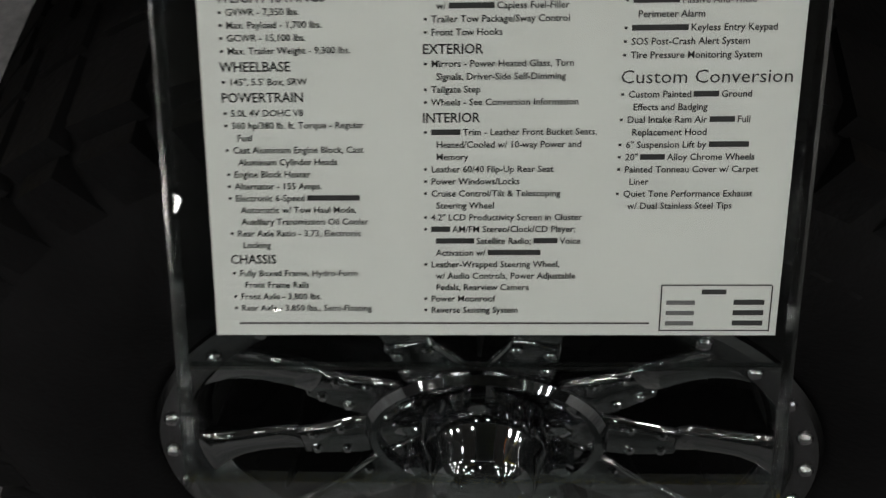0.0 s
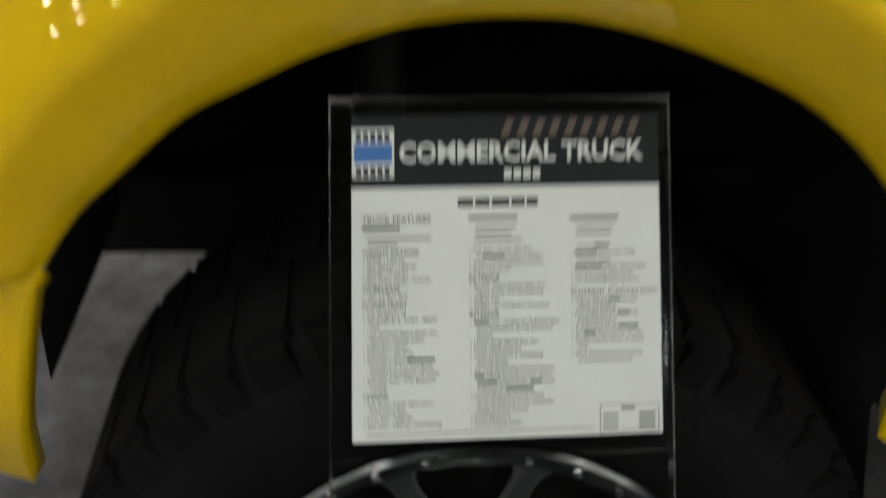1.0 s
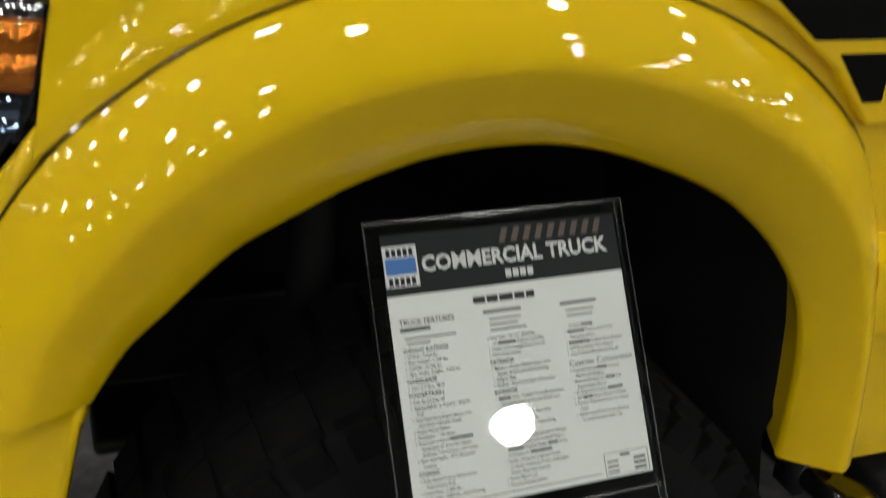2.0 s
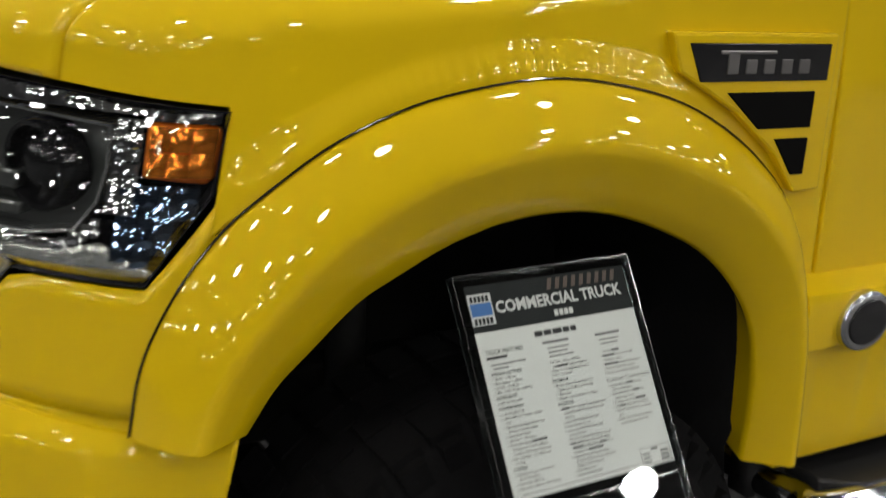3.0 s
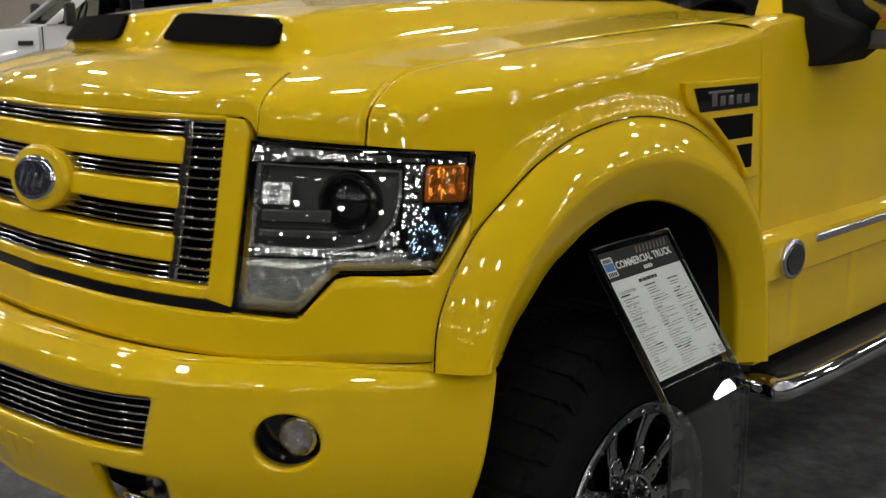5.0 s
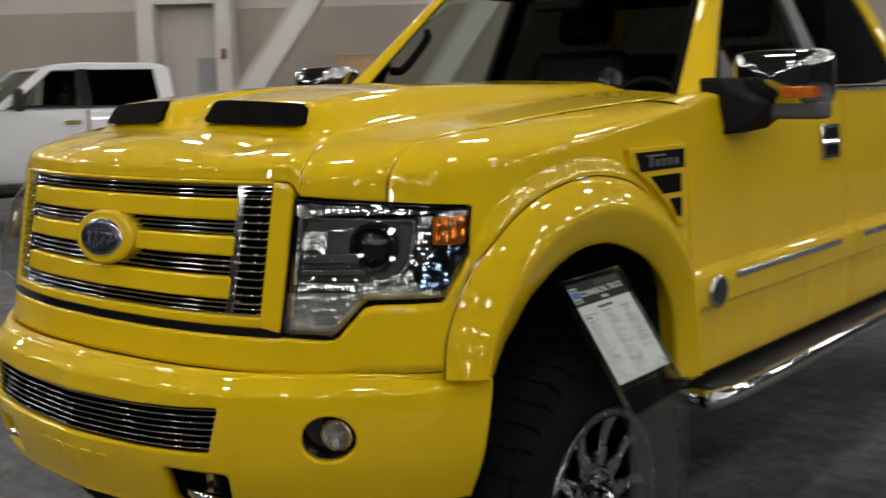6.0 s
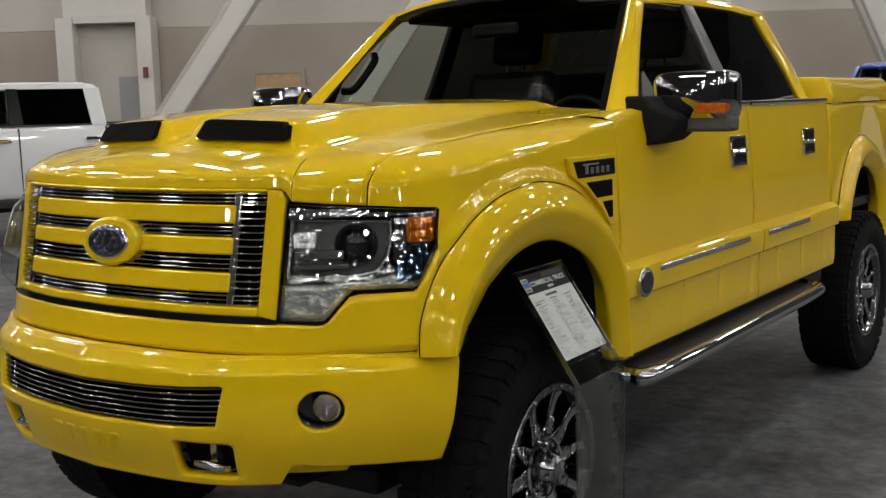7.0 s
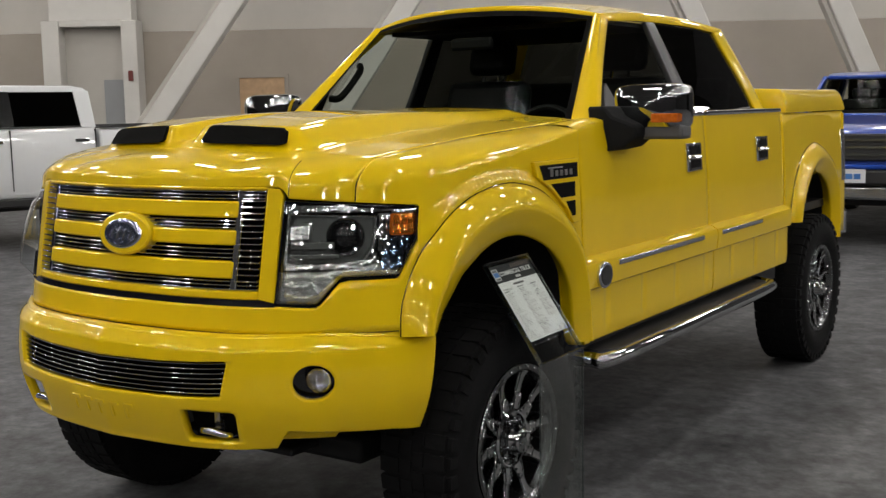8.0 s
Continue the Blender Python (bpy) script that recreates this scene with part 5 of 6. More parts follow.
    for k in range(6):
        a = 2 * math.pi * (k + 0.5) / 6
        b = lathe_bm([(0.006, 0.0), (0.006, 0.005), (0.004, 0.007), (0.0005, 0.007)], 8)
        bmesh.ops.transform(b, matrix=Matrix.Translation((0.1625, 0.034 * math.sin(a), 0.034 * math.cos(a))), verts=b.verts)
        part("cap_bolt", b, WHEEL_CHROME, hub)
    for k in range(6):
        a = 2 * math.pi * k / 6
        b = lathe_bm([(0.0125, 0.0), (0.0125, 0.028), (0.010, 0.036), (0.001, 0.039)], 6)
        bmesh.ops.transform(b, matrix=Matrix.Translation((0.086, 0.0735 * math.sin(a), 0.0735 * math.cos(a))), verts=b.verts)
        part("lug_nut", b, WHEEL_CHROME, rim)
    return root


first_wheel = wheel_parts()
WHEEL_X, FRONT_Y, REAR_Y = 0.87, -0.08, 3.68
attach(first_wheel, truck)
first_wheel.matrix_basis = pose(WHEEL_X, FRONT_Y, R_TYRE, 3.5)
first_wheel["label"] = "chrome wheel with a black off-road tyre"
copy_thing(first_wheel, pose(WHEEL_X, REAR_Y, R_TYRE, 20))
copy_thing(first_wheel, pose(-WHEEL_X, FRONT_Y, R_TYRE, 10, 0, 180))
copy_thing(first_wheel, pose(-WHEEL_X, REAR_Y, R_TYRE, 40, 0, 180))

# Underbody.
part("frame_rail", box_bm(0.36, 0.46, -0.75, 4.4, 0.64, 0.78), STEEL, truck, "dark frame rail", bevel=0.01)
part("frame_rail", box_bm(-0.46, -0.36, -0.75, 4.4, 0.64, 0.78), STEEL, truck, "dark frame rail", bevel=0.01)
part("axle", tube_bm([(-0.8, REAR_Y, R_TYRE), (0.8, REAR_Y, R_TYRE)], 0.05, 2, 16), STEEL, truck, "rear axle tube")
part("crossmember", box_bm(-0.5, 0.5, -0.35, -0.15, 0.36, 0.46), STEEL, truck, "lifted front crossmember", bevel=0.02)
part("skid_plate", box_bm(-0.30, 0.30, -0.50, -0.30, 0.40, 0.43), STEEL, truck, "dark skid plate", bevel=0.01)
part("floor_pan", box_bm(-0.86, 0.86, 0.46, 2.98, 0.74, 0.80), STEEL, truck, "dark floor pan")
part("engine_bay_pan", box_bm(-0.40, 0.40, -0.80, 0.46, 0.70, 0.74), STEEL, truck, "dark engine undertray")
part("radiator_block", box_bm(-0.5, 0.5, -0.74, -0.62, 0.72, 1.38), BLACK, truck, "black radiator block")
for sg in (1, -1):
    part("control_arm", tube_bm([(sg * 0.36, -0.2, 0.46), (sg * 0.72, FRONT_Y, 0.38)], 0.03, 2, 10), STEEL, truck)
    part("shock_absorber", tube_bm([(sg * 0.62, FRONT_Y - 0.12, 0.40), (sg * 0.55, FRONT_Y - 0.1, 1.05)], 0.035, 2, 12), STEEL, truck)
    part("tie_rod", tube_bm([(sg * 0.2, -0.22, 0.44), (sg * 0.72, -0.2, 0.47)], 0.016, 2, 8), STEEL, truck)


# ---- cabin ----
def seat(x, y, wide=0.52, tall=0.62):
    root = part("seat", box_bm(x - wide / 2, x + wide / 2, y - 0.27, y + 0.27, 1.02, 1.20), SEAT, truck, "dark leather seat", bevel=0.05)
    m = Matrix.Translation((x, y + 0.26, 1.18)) @ Matrix.Rotation(radians(-14), 4, "X")
    part("backrest", box_bm(-wide / 2, wide / 2, -0.06, 0.07, 0, tall, m=m), SEAT, root, bevel=0.05)
    return root, m


for x in (-0.40, 0.40):
    r, m = seat(x, 1.62)
    part("headrest", box_bm(-0.14, 0.14, -0.05, 0.05, 0.66, 0.86, m=m), SEAT, r, bevel=0.04)
    for d in (-0.05, 0.05):
        part("headrest_post", box_bm(d - 0.006, d + 0.006, -0.006, 0.006, 0.6, 0.68, m=m), CHROME, r)
seat(0.0, 2.45, 1.4, 0.62)
rows = []
for i in range(21):
    u = -1 + 2 * i / 20
    rows.append([Vector((u * 0.78, y, z + 0.02 * (1 - u * u))) for y, z in ((0.76, 1.56), (0.90, 1.575), (1.05, 1.56), (1.10, 1.50), (1.09, 1.30), (1.02, 1.05))])
part("dashboard", grid_bm(rows), INTERIOR, truck, "dark dashboard", solid=0.02)
wheel_ring = [Vector((0.40 + 0.19 * math.cos(a), 1.20 + 0.05 * math.sin(a), 1.46 + 0.18 * math.sin(a))) for a in (2 * math.pi * k / 24 for k in range(25))]
steering = part("steering_wheel", tube_bm(wheel_ring, 0.016, 25, 8), INTERIOR, truck, "black steering wheel")
part("steering_hub", box_bm(0.30, 0.50, 1.16, 1.20, 1.41, 1.50), INTERIOR, steering, bevel=0.02)
part("inner_mirror", box_bm(-0.12, 0.12, 1.20, 1.23, 1.92, 1.98), INTERIOR, truck, bevel=0.015)
for sg in (-1, 1):
    grab = [Vector((sg * 0.755, 1.03, 1.70)), Vector((sg * 0.70, 1.06, 1.71)), Vector((sg * 0.66, 1.16, 1.83)), Vector((sg * 0.685, 1.20, 1.87))]
    part("grab_handle", tube_bm(grab, 0.018, 20, 8), INTERIOR, truck, "black grab handle on the pillar")
    part("door_panel", box_bm(min(sg * 0.85, sg * 0.90), max(sg * 0.85, sg * 0.90), 0.85, 2.9, 0.85, 1.57), INTERIOR, truck)
part("headliner", box_bm(-0.62, 0.62, 1.40, 2.72, 2.02, 2.04), INTERIOR, truck, "dark headliner")


# ---- the sign stand beside the front wheel ----
SX, SZ = 1.18, 0.79
SY0, SY1 = -0.228, 0.080
LEAN = Vector((-0.565, 0, 0.825)).normalized()
TILT_LEN = 0.392
NORM = Vector((LEAN.z, 0, -LEAN.x))


def on_sign(a, b, d=0.0):
    """a: along y from the front edge, b: up the leaning face, d: proud of it."""
    p = Vector((SX - 0.033 * (a - 0.02), SY0 + a, SZ)) + LEAN * b + NORM * d
    return p


SW = SY1 - SY0
stand = thing("sign_stand", (SX, (SY0 + SY1) / 2, 0), "clear acrylic floor stand with a leaning printed sheet holder", "sign stand")
part("back_panel", plate_bm([(0, 0), (SW, 0), (SW, SZ), (0, SZ)], lambda a, b, d: Vector((SX - 0.033 * (a - 0.02) - d, SY0 + a, b)), 0.006), ACRYLIC_HAZE, stand, "clear upright panel", smooth=False)
for y in (SY0, SY1):
    part("panel_edge", box_bm(SX - 0.007, SX + 0.001, y - 0.002, y + 0.002, 0, SZ), ACRYLIC_EDGE, stand, smooth=False)
part("foot", box_bm(SX - 0.14, SX, SY0, SY1, 0.0, 0.006), ACRYLIC, stand, smooth=False)
part("leaning_panel", plate_bm([(0, 0), (SW, 0), (SW, TILT_LEN), (0, TILT_LEN)], lambda a, b, d: on_sign(a, b, -d), 0.006), ACRYLIC, stand, "clear leaning panel", smooth=False)
for a in (0.0, SW):
    part("panel_edge", plate_bm([(a - 0.001, 0), (a + 0.001, 0), (a + 0.001, TILT_LEN), (a - 0.001, TILT_LEN)], lambda p, q, d: on_sign(p, q, 0.009 - d), 0.016), ACRYLIC_EDGE, stand, smooth=False)
part("panel_edge", plate_bm([(0, TILT_LEN - 0.003), (SW, TILT_LEN - 0.003), (SW, TILT_LEN), (0, TILT_LEN)], lambda p, q, d: on_sign(p, q, 0.009 - d), 0.016), ACRYLIC_EDGE, stand, smooth=False)
part("bend", tube_bm([(SX - 0.003, SY0, SZ), (SX - 0.003, SY1, SZ)], 0.004, 2, 8), ACRYLIC, stand)
cover = part("front_cover", plate_bm([(0.004, 0.070), (SW - 0.004, 0.070), (SW - 0.004, TILT_LEN), (0.004, TILT_LEN)], lambda a, b, d: on_sign(a, b, 0.008 - d), 0.003), ACRYLIC, stand, "clear front cover", smooth=False)
cover.visible_shadow = False
part("cover_edge", plate_bm([(0.004, 0.069), (SW - 0.004, 0.069), (SW - 0.004, 0.071), (0.004, 0.071)], lambda a, b, d: on_sign(a, b, 0.009 - d), 0.006), ACRYLIC_EDGE, stand, smooth=False)


# ---- the printed sheet in the stand ----
sheet = thing("printed_sheet", on_sign(0.019, 0.085, 0.0015), "white printed data sheet with a black heading in the acrylic holder", "sheet")
PA0, PA1, PB0, PB1, PBH = 0.019, 0.300, 0.085, 0.377, 0.3115
part("paper", plate_bm([(PA0, PB0), (PA1, PB0), (PA1, PBH), (PA0, PBH)], lambda a, b, d: on_sign(a, b, 0.0012 - d), 0.0008), PAPER, sheet, smooth=False)
part("heading", plate_bm([(PA0, PBH), (PA1, PBH), (PA1, PB1), (PA0, PB1)], lambda a, b, d: on_sign(a, b, 0.0012 - d), 0.0008), HEADER, sheet, "black printed heading", smooth=False)


def bar_on(a, b, w, h, mat, name="printed_bar", slant=0.0, lift=0.0016):
    o = [(a, b), (a + w, b), (a + w + slant, b + h), (a + slant, b + h)]
    return part(name, plate_bm(o, lambda p, q, d: on_sign(p, q, lift - d), 0.0003), mat, sheet, smooth=False)


def text_on(words, a, b, size, mat=INK, width=None, squeeze=1.0, bold=0.0):
    """Printed words; a, b: where the line begins, on its foot."""
    cu = bpy.data.curves.new("printed_text", "FONT")
    cu.body, cu.size, cu.resolution_u, cu.offset = words, size, 2, bold
    tmp = bpy.data.objects.new("printed_text", cu)
    me = bpy.data.meshes.new_from_object(tmp)
    bpy.data.objects.remove(tmp)
    bpy.data.curves.remove(cu)
    wide = max((v.co.x for v in me.vertices), default=1)
    k = (width / wide) if width else squeeze
    for v in me.vertices:
        v.co = on_sign(a + v.co.x * k, b + v.co.y, 0.0017)
    me.name = "printed_text"
    me.materials.append(mat)
    ob = new("printed_text", me)
    attach(ob, sheet)
    return ob


# Feet of the rows by column: rows down the sheet and heights on it.
ROWS = [[(-160, 0.2945), (6, 0.2509), (128, 0.2189), (182, 0.2043), (439, 0.1314), (466, 0.1234), (549, 0.0983), (590, 0.0865)],
        [(-160, 0.2945), (16, 0.2472), (96, 0.2264), (217, 0.1940), (552, 0.0973), (590, 0.0870)],
        [(-160, 0.2945), (104, 0.2234), (146, 0.2118), (173, 0.2051), (369, 0.1510), (590, 0.0880)]]


def foot(y, c=0):
    """Height on the sheet of a row of print in a column."""
    return line(y, ROWS[c])


def row_on(words, a, b, size, squeeze):
    """A row in which |n| stands for a maker's name, printed as a plain bar n letters long."""
    for k, piece in enumerate(words.split("|")):
        if k % 2:
            bar_on(a, b + 0.0002, int(piece) * 0.52 * size * squeeze, 0.58 * size, INK)
            a += int(piece) * 0.52 * size * squeeze + 0.22 * size
        elif piece.strip():
            ob = text_on(piece.strip(), a, b, size, INK, squeeze=squeeze, bold=0.00006)
            a = max(v.co.y for v in ob.data.vertices) - SY0 + 0.26 * size


W = PA1 - PA0
COL = [0.0282, 0.1240, 0.2165]
HEADS = [(0, 128, "WHEELBASE"), (0, 182, "POWERTRAIN"), (0, 466, "CHASSIS"), (1, 96, "EXTERIOR"), (1, 217, "INTERIOR"), (0, 6, "WEIGHT RATINGS")]
for c, y, words in HEADS:
    text_on(words, COL[c], foot(y, c), 0.0066, INK, squeeze=0.94, bold=0.0001)
text_on("Custom Conversion", COL[2], foot(146, 2), 0.0090, INK, width=0.0795)
# Blocks of rows: column, first row, step, and the rows; a star stands for a bullet.
BLOCKS = [
    (0, 28.5, 22.8, ["*GVWR - 7,350 lbs.", "*Max. Payload - 1,700 lbs.", "*GCWR - 15,100 lbs.", "*Max. Trailer Weight - 9,300 lbs."]),
    (0, 152, 21, ["*145\", 5.5' Box, SRW"]),
    (0, 206, 21.15, ["*5.0L 4V DOHC V8", "*360 hp/380 lb. ft. Torque - Regular", "Fuel", "*Cast Aluminum Engine Block, Cast", "Aluminum Cylinder Heads", "*Engine Block Heater", "*Alternator - 155 Amps.",
                    "*Electronic 6-Speed |11|", "Automatic w/ Tow Haul Mode,", "Auxiliary Transmission Oil Cooler", "*Rear Axle Ratio - 3.73, Electronic", "Locking"]),
    (0, 488, 20.4, ["*Fully Boxed Frame, Hydro-Form", "Front Frame Rails", "*Front Axle - 3,800 lbs.", "*Rear Axle - 3,850 lbs., Semi-Floating"]),
    (1, -6, 23.2, ["*Fuel Tank - 36-Gal., Mid-Ship", "w/ |9| Capless Fuel-Filler", "*Trailer Tow Package/Sway Control", "*Front Tow Hooks"]),
    (1, 119, 22.6, ["*Mirrors - Power Heated Glass, Turn", "Signals, Driver-Side Self-Dimming", "*Tailgate Step", "*Wheels - See Conversion Information"]),
    (1, 239, 20.9, ["*|6| Trim - Leather Front Bucket Seats,", "Heated/Cooled w/ 10-way Power and", "Memory", "*Leather 60/40 Flip-Up Rear Seat", "*Power Windows/Locks", "*Cruise Control/Tilt & Telescoping", "Steering Wheel",
                    "*4.2\" LCD Productivity Screen in Cluster", "*|4| AM/FM Stereo/Clock/CD Player;", "|8| Satellite Radio; |5| Voice", "Activation w/ |11|", "*Leather-Wrapped Steering Wheel,", "w/ Audio Controls, Power Adjustable",
                    "Pedals, Rearview Camera", "*Power Moonroof", "*Reverse Sensing System"]),
    (2, -12, 23.2, ["Control |6|", "*|9| Passive Anti-Theft/", "Perimeter Alarm", "*|11| Keyless Entry Keypad", "*SOS Post-Crash Alert System", "*Tire Pressure Monitoring System"]),
    (2, 173, 21.8, ["*Custom Painted |5| Ground", "Effects and Badging", "*Dual Intake Ram Air |5| Full", "Replacement Hood", "*6\" Suspension Lift by |8|", "*20\" |5| Alloy Chrome Wheels", "*Painted Tonneau Cover w/ Carpet", "Liner",
                    "*Quiet Tone Performance Exhaust", "w/ Dual Stainless Steel Tips"]),
]
for c, first, gap, rows in BLOCKS:
    for k, words in enumerate(rows):
        b = foot(first + gap * k, c)
        if words[0] == "*":
            bar_on(COL[c] + 0.0008, b + 0.0009, 0.0014, 0.0012, INK)
        row_on(words.lstrip("*"), COL[c] + (0.0042 if words[0] == "*" else 0.0066), b, 0.0046, 0.98)
# rows too small to read, above
rng = random.Random(4)
text_on("TRUCK FEATURES", COL[0], foot(-110) - 0.0012, 0.0085, INK, width=0.062, bold=0.0001)
bar_on(COL[0], foot(-80), 0.034, 0.0036, INK)
bar_on(COL[0] + 0.004, foot(-47), 0.058, 0.0018, INK_SOFT)
bar_on(COL[0] + 0.006, foot(-27), 0.026, 0.0018, INK_SOFT)
for c, y0, y1 in ((1, -112, -28), (2, -106, -34)):
    y = y0
    while y < y1:
        head = (y == y0)
        bar_on(COL[c] + (0 if head else 0.006), foot(y, c), (0.045 if head else rng.uniform(0.03, 0.062)), 0.0034 if head else 0.0018, INK_SOFT)
        y += 28 if head else 22
for k, w in enumerate((0.014, 0.013, 0.016, 0.012, 0.010)):
    bar_on(PA0 + 0.34 * W + sum((0.014, 0.013, 0.016, 0.012, 0.010)[:k]) + 0.002 * k, 0.2935, w, 0.0075, INK)
bar_on(PA0 + 0.012, foot(574), W - 0.075, 0.0008, INK)
bx, by, bw, bh = PA1 - 0.058, foot(587), 0.054, 0.024
for o in ((bx, by, bw, 0.0006), (bx, by + bh, bw, 0.0006), (bx, by, 0.0006, bh), (bx + bw, by, 0.0006, bh)):
    bar_on(*o, INK)
for k in range(3):
    bar_on(bx + 0.003, by + 0.003 + k * 0.0055, 0.014, 0.0022, INK_SOFT)
    bar_on(bx + 0.036, by + 0.003 + k * 0.0055, 0.015, 0.0026, INK)
bar_on(bx + 0.020, by + 0.0195, 0.012, 0.0025, INK)
# heading
text_on("COMMERCIAL TRUCK", 0.0615, 0.3352, 0.0232, WHITE_INK, width=0.2245, bold=0.0007)
for k in range(4):
    bar_on(PA0 + 0.138 + k * 0.0088, 0.3185, 0.0068, 0.0085, WHITE_INK)
for k in range(9):
    bar_on(PA0 + 0.135 + k * 0.0145, 0.357, 0.007, 0.016, HEADER_STRIPE, slant=0.006)
bar_on(0.0195, 0.321, 0.038, 0.044, WHITE_INK)
bar_on(0.0215, 0.334, 0.034, 0.018, BLUE_INK, lift=0.0018)
for b in (0.3225, 0.3535):
    for k in range(5):
        bar_on(0.0232 + k * 0.0064, b, 0.0045, 0.0085, HEADER, lift=0.0018)


# ---- parked pickups farther off ----
def far_pickup(m, paint, label, grille_first):
    """A stock crew-cab pickup, built along y with its nose to -y."""
    ob = thing("pickup_truck", (0, 0, 0), label, "pickup truck", "other pickups")
    def shell(sections, name, mat, lab="", closed=True):
        # sections: (y, half width low, half width high, z low, z high)
        rows = []
        for y, wl, wh, zl, zh in sections:
            r = []
            for sx, tt in ((-1, 0), (-1, 0.1), (-1, 0.9), (-1, 1), (1, 1), (1, 0.9), (1, 0.1), (1, 0)):
                pinch = 0.95 if tt in (0, 1) else 1.0
                r.append(Vector((sx * (wl + (wh - wl) * tt) * pinch, y, zl + (zh - zl) * tt)))
            rows.append(r)
        bm = grid_bm(rows, close_v=True)
        bm.verts.ensure_lookup_table()
        bm.faces.new(bm.verts[:8])
        bm.faces.new(list(reversed(bm.verts[-8:])))
        return part(name, bm, mat, ob, lab, bevel=0.03, smooth=True)
    shell([(-0.95, 0.86, 0.82, 0.75, 1.20), (-0.85, 0.93, 0.88, 0.62, 1.27), (-0.3, 0.97, 0.93, 0.60, 1.32), (0.8, 0.98, 0.95, 0.58, 1.40)], "front_body", paint)
    shell([(0.8, 0.98, 0.96, 0.56, 1.42), (2.985, 0.98, 0.96, 0.56, 1.44)], "cab_body", paint)
    shell([(3.02, 0.98, 0.97, 0.62, 1.40), (4.75, 0.96, 0.95, 0.66, 1.42)], "bed", paint)
    shell([(1.47, 0.79, 0.74, 1.86, 1.90), (1.62, 0.80, 0.76, 1.85, 1.935), (1.9, 0.80, 0.77, 1.85, 1.955), (2.75, 0.80, 0.77, 1.85, 1.95), (2.90, 0.80, 0.76, 1.85, 1.925), (2.955, 0.79, 0.74, 1.85, 1.89)], "cab_roof", paint)
    def across(z):
        return 0.925 - 0.27 * (z - 1.43)
    def upright(outline, name, mat, depth, out, lab=""):
        bm = plate_bm(outline, lambda a, b, d: Vector((sx * (across(b) + out - d), a, b)), depth)
        return part(name, bm, mat, ob, lab, smooth=False, bevel=0.006 if depth > 0.02 else 0)
    part("cabin_floor", box_bm(-0.84, 0.84, 0.98, 2.92, 1.40, 1.455), INTERIOR, ob, "dark cabin trim")
    for x in (-0.42, 0.42):
        for y in (1.97, 2.68):
            part("seat_back", box_bm(x - 0.24, x + 0.24, y, y + 0.12, 1.45, 1.60), INTERIOR, ob, bevel=0.03)
            part("headrest", box_bm(x - 0.12, x + 0.12, y + 0.03, y + 0.11, 1.61, 1.74), INTERIOR, ob, bevel=0.03)
    ring = [Vector((0.42 + 0.17 * math.cos(a), 1.36 + 0.05 * math.sin(a), 1.53 + 0.14 * math.sin(a))) for a in (2 * math.pi * k / 20 for k in range(21))]
    part("steering_wheel", tube_bm(ring, 0.014, 21, 6), INTERIOR, ob)
    part("rear_wall", box_bm(-0.86, 0.86, 2.945, 2.975, 1.43, 1.52), paint, ob)
    part("rear_window", box_bm(-0.76, 0.76, 2.945, 2.955, 1.52, 1.86), DARK_GLASS, ob, smooth=False)
    for sx in (-1, 1):
        upright([(0.86, 1.42), (1.00, 1.42), (1.56, 1.87), (1.45, 1.90)], "pillar", paint, 0.05, 0.004)
        upright([(1.80, 1.42), (1.98, 1.42), (1.955, 1.875), (1.83, 1.875)], "pillar", GLOSS_BLACK, 0.05, 0.0)
        upright([(2.80, 1.42), (2.985, 1.42), (2.955, 1.88), (2.755, 1.88)], "pillar", paint, 0.06, 0.004)
        upright([(1.00, 1.43), (1.80, 1.43), (1.83, 1.868), (1.55, 1.868)], "side_window", SIDE_GLASS, 0.008, -0.012)
        upright([(1.98, 1.43), (2.80, 1.43), (2.757, 1.868), (1.955, 1.868)], "side_window", DARK_GLASS, 0.008, -0.012)
        upright([(1.00, 1.424), (2.80, 1.424), (2.80, 1.442), (1.00, 1.442)], "window_trim", BLACK, 0.02, 0.006)
        if not grille_first:
            part("side_vent", box_bm(min(sx * 0.94, sx * 0.985), max(sx * 0.94, sx * 0.985), 0.56, 0.72, 1.20, 1.25), BLACK, ob, "black fender vent", bevel=0.01)
        for y in (1.72, 2.78):
            part("door_handle", box_bm(min(sx * 0.97, sx * 1.0), max(sx * 0.97, sx * 1.0), y - 0.09, y + 0.09, 1.24, 1.28), CHROME, ob, bevel=0.01)
        for y in (0.82, 1.90, 2.96):
            part("door_seam", box_bm(min(sx * 0.9, sx * 0.986), max(sx * 0.9, sx * 0.986), y - 0.005, y + 0.005, 0.66, 1.40), BLACK, ob, smooth=False)
        part("mirror", box_bm(min(sx * 1.04, sx * 1.24), max(sx * 1.04, sx * 1.24), 1.04, 1.14, 1.40, 1.66), CHROME if grille_first else BLACK, ob, bevel=0.03)
        part("mirror_arm", box_bm(min(sx * 0.90, sx * 1.05), max(sx * 0.90, sx * 1.05), 1.06, 1.12, 1.46, 1.52), BLACK, ob, bevel=0.01)
        part("headlamp", box_bm(min(sx * 0.60, sx * 0.90), max(sx * 0.60, sx * 0.90), -0.97, -0.78, 1.0, 1.20), SILVER_REFLECTOR, ob, bevel=0.03)
        part("sill", box_bm(min(sx * 0.8, sx * 0.97), max(sx * 0.8, sx * 0.97), 0.6, 3.0, 0.46, 0.57), BLACK, ob, bevel=0.02)
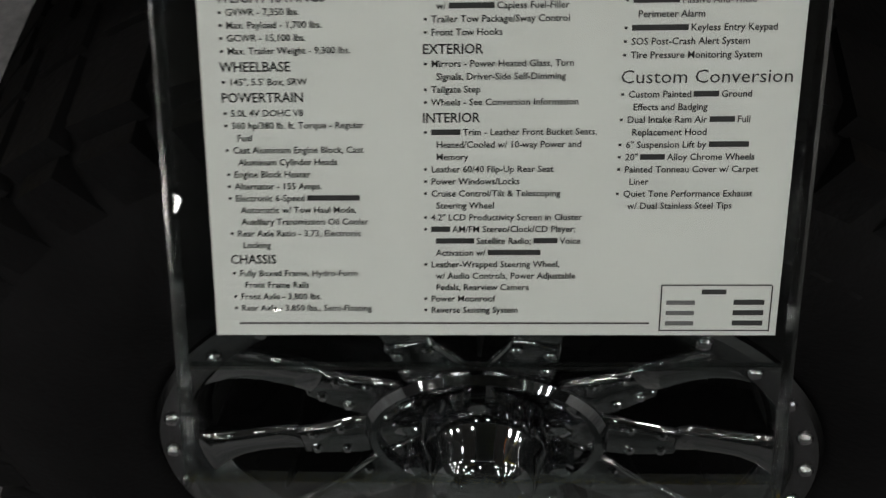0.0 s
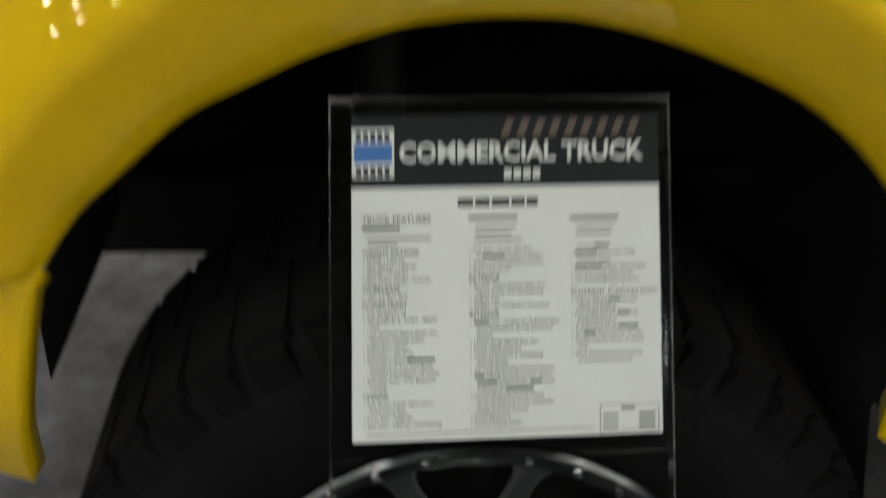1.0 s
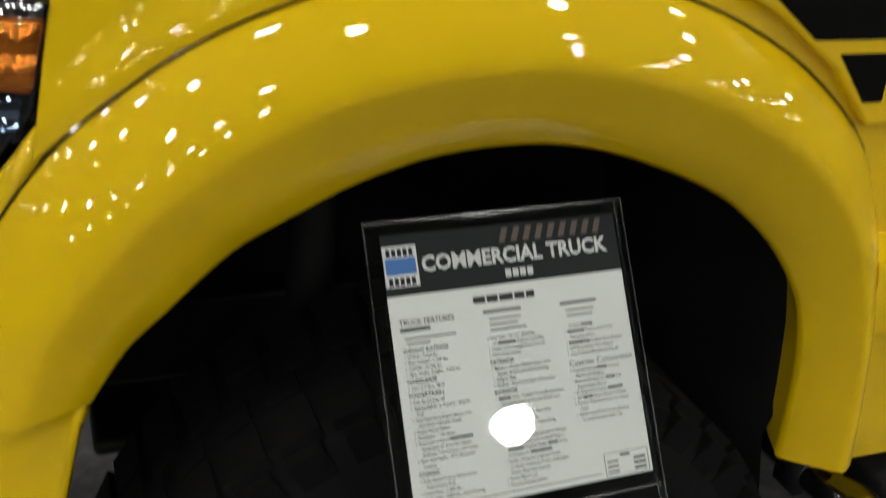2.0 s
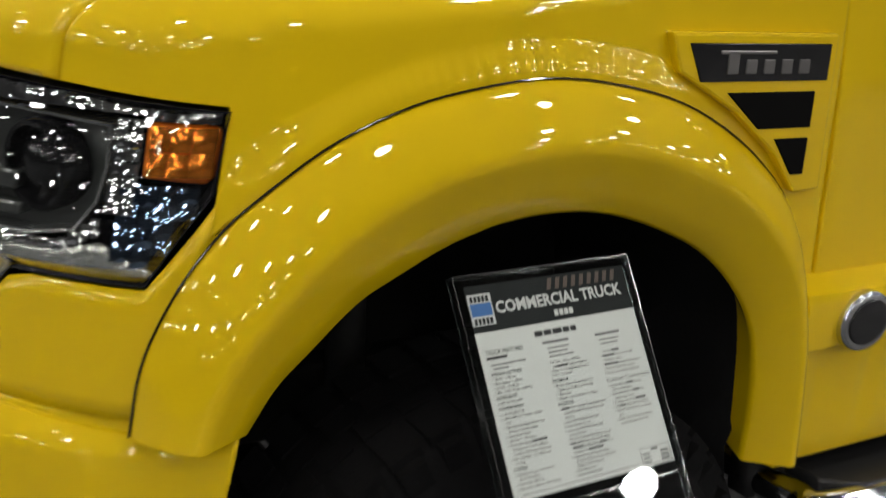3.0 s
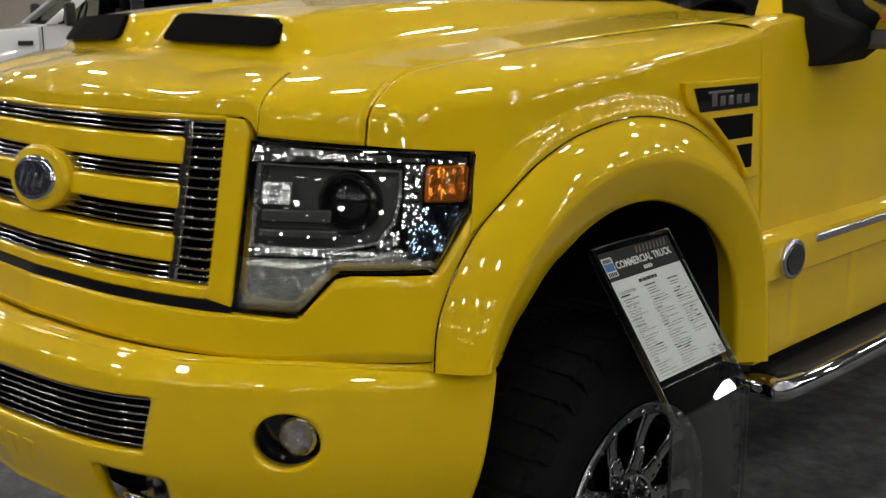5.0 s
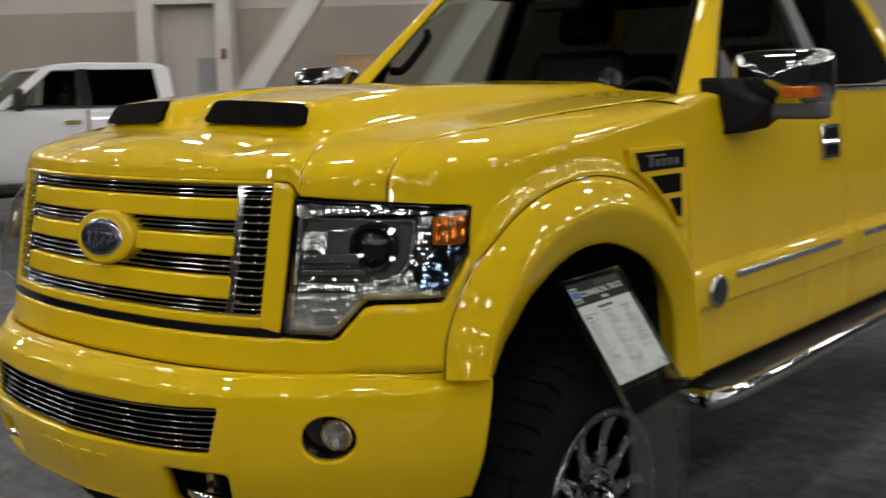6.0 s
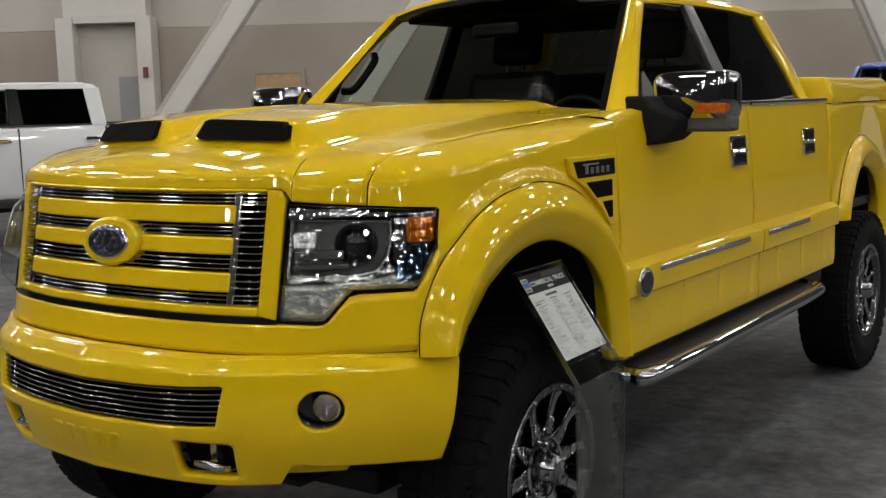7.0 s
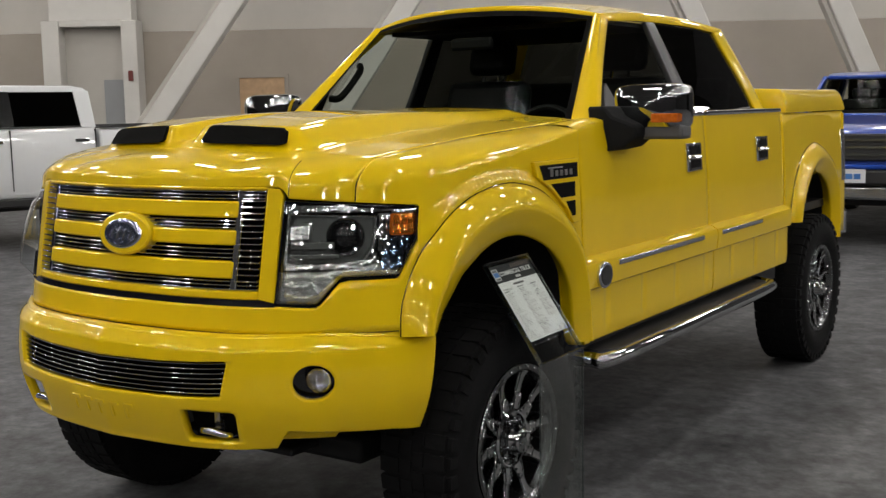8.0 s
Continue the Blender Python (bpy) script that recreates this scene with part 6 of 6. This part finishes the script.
        for y in (0.0, 3.68):
            bm = lathe_bm([(0.24, 0.10), (0.30, 0.14), (0.45, 0.13), (0.47, 0.0), (0.45, -0.13), (0.24, -0.14)], 36)
            bmesh.ops.transform(bm, matrix=pose(sx * 0.84, y, 0.47, 0, 0, 0 if sx > 0 else 180), verts=bm.verts)
            w = part("wheel", bm, RUBBER, ob, "black tyre on a metal wheel")
            bm = lathe_bm([(0.25, 0.11), (0.22, 0.09), (0.10, 0.10), (0.05, 0.12), (0.001, 0.12)], 30)
            bmesh.ops.transform(bm, matrix=pose(sx * 0.84, y, 0.47, 0, 0, 0 if sx > 0 else 180), verts=bm.verts)
            part("rim", bm, CHROME_DULL, w)
            bm = lathe_bm([(0.50, 0.145), (0.46, 0.150), (0.44, 0.10)], 40)
            bmesh.ops.transform(bm, matrix=pose(sx * 0.84, y, 0.50, 0, 0, 0 if sx > 0 else 180), verts=bm.verts)
            part("wheel_arch", bm, BLACK, ob)
    wind = [[Vector((u * (0.90 - 0.12 * v), 0.90 + 0.57 * v - 0.05 * (1 - u * u), 1.41 + 0.47 * v)) for v in (0.02, 0.5, 0.95)] for u in (-1, -0.5, 0, 0.5, 1)]
    part("windshield", grid_bm(wind), TINTED, ob, "tinted windshield")
    part("grille", box_bm(-0.58, 0.58, -1.0, -0.9, 0.92, 1.22), BLACK, ob, "black grille", bevel=0.02)
    for z in (0.98, 1.06, 1.14):
        part("grille_bar", box_bm(-0.56, 0.56, -1.015, -0.995, z, z + 0.025), LAMP_GREY, ob)
    if grille_first:
        part("bumper_strip", box_bm(-0.93, 0.93, -1.07, -0.88, 0.835, 0.89), paint, ob, "blue upper bumper strip", bevel=0.02)
    part("bumper", box_bm(-0.93, 0.93, -1.08, -0.88, 0.66, 0.83 if grille_first else 0.88), BLACK if grille_first else CHROME, ob, bevel=0.03)
    part("valance", box_bm(-0.9, 0.9, -1.02, -0.88, 0.50, 0.655), CHROME_DULL if grille_first else BLACK, ob, bevel=0.03)
    part("plate", box_bm(-0.17, 0.17, -1.095, -1.082, 0.69, 0.84), WHITE_PAINT, ob, "blank white plate")
    for k in range(3):
        part("plate_bar", box_bm(-0.12 + k * 0.085, -0.05 + k * 0.085, -1.098, -1.095, 0.73, 0.79), BLUE_INK, ob)
    part("rear_bumper", box_bm(-0.93, 0.93, 4.72, 4.88, 0.58, 0.78), CHROME, ob, bevel=0.03)
    part("underbody", box_bm(-0.7, 0.7, -0.6, 4.6, 0.40, 0.60), STEEL, ob)
    for sx in (-1, 1):
        part("bed_rail", box_bm(min(sx * 0.86, sx * 0.955), max(sx * 0.86, sx * 0.955), 3.02, 4.72, 1.41, 1.435), BLACK, ob, "black bed rail cap", bevel=0.006)
    # raised suspension
    for p in ob.children:
        if p.name.split(".")[0] != "wheel":
            for v in p.data.vertices:
                v.co.z += 0.05
    ob.matrix_basis = m
    return ob


far_pickup(WALL_TURN @ pose(-7.36, 13.16, 0, 0, 0, -52), WHITE_PAINT, "white crew-cab pickup parked near the hall wall", False)
far_pickup(WALL_TURN @ pose(4.97, 13.09, 0, 0, 0, -30), BLUE_PAINT, "bright blue pickup parked facing the aisle", True)
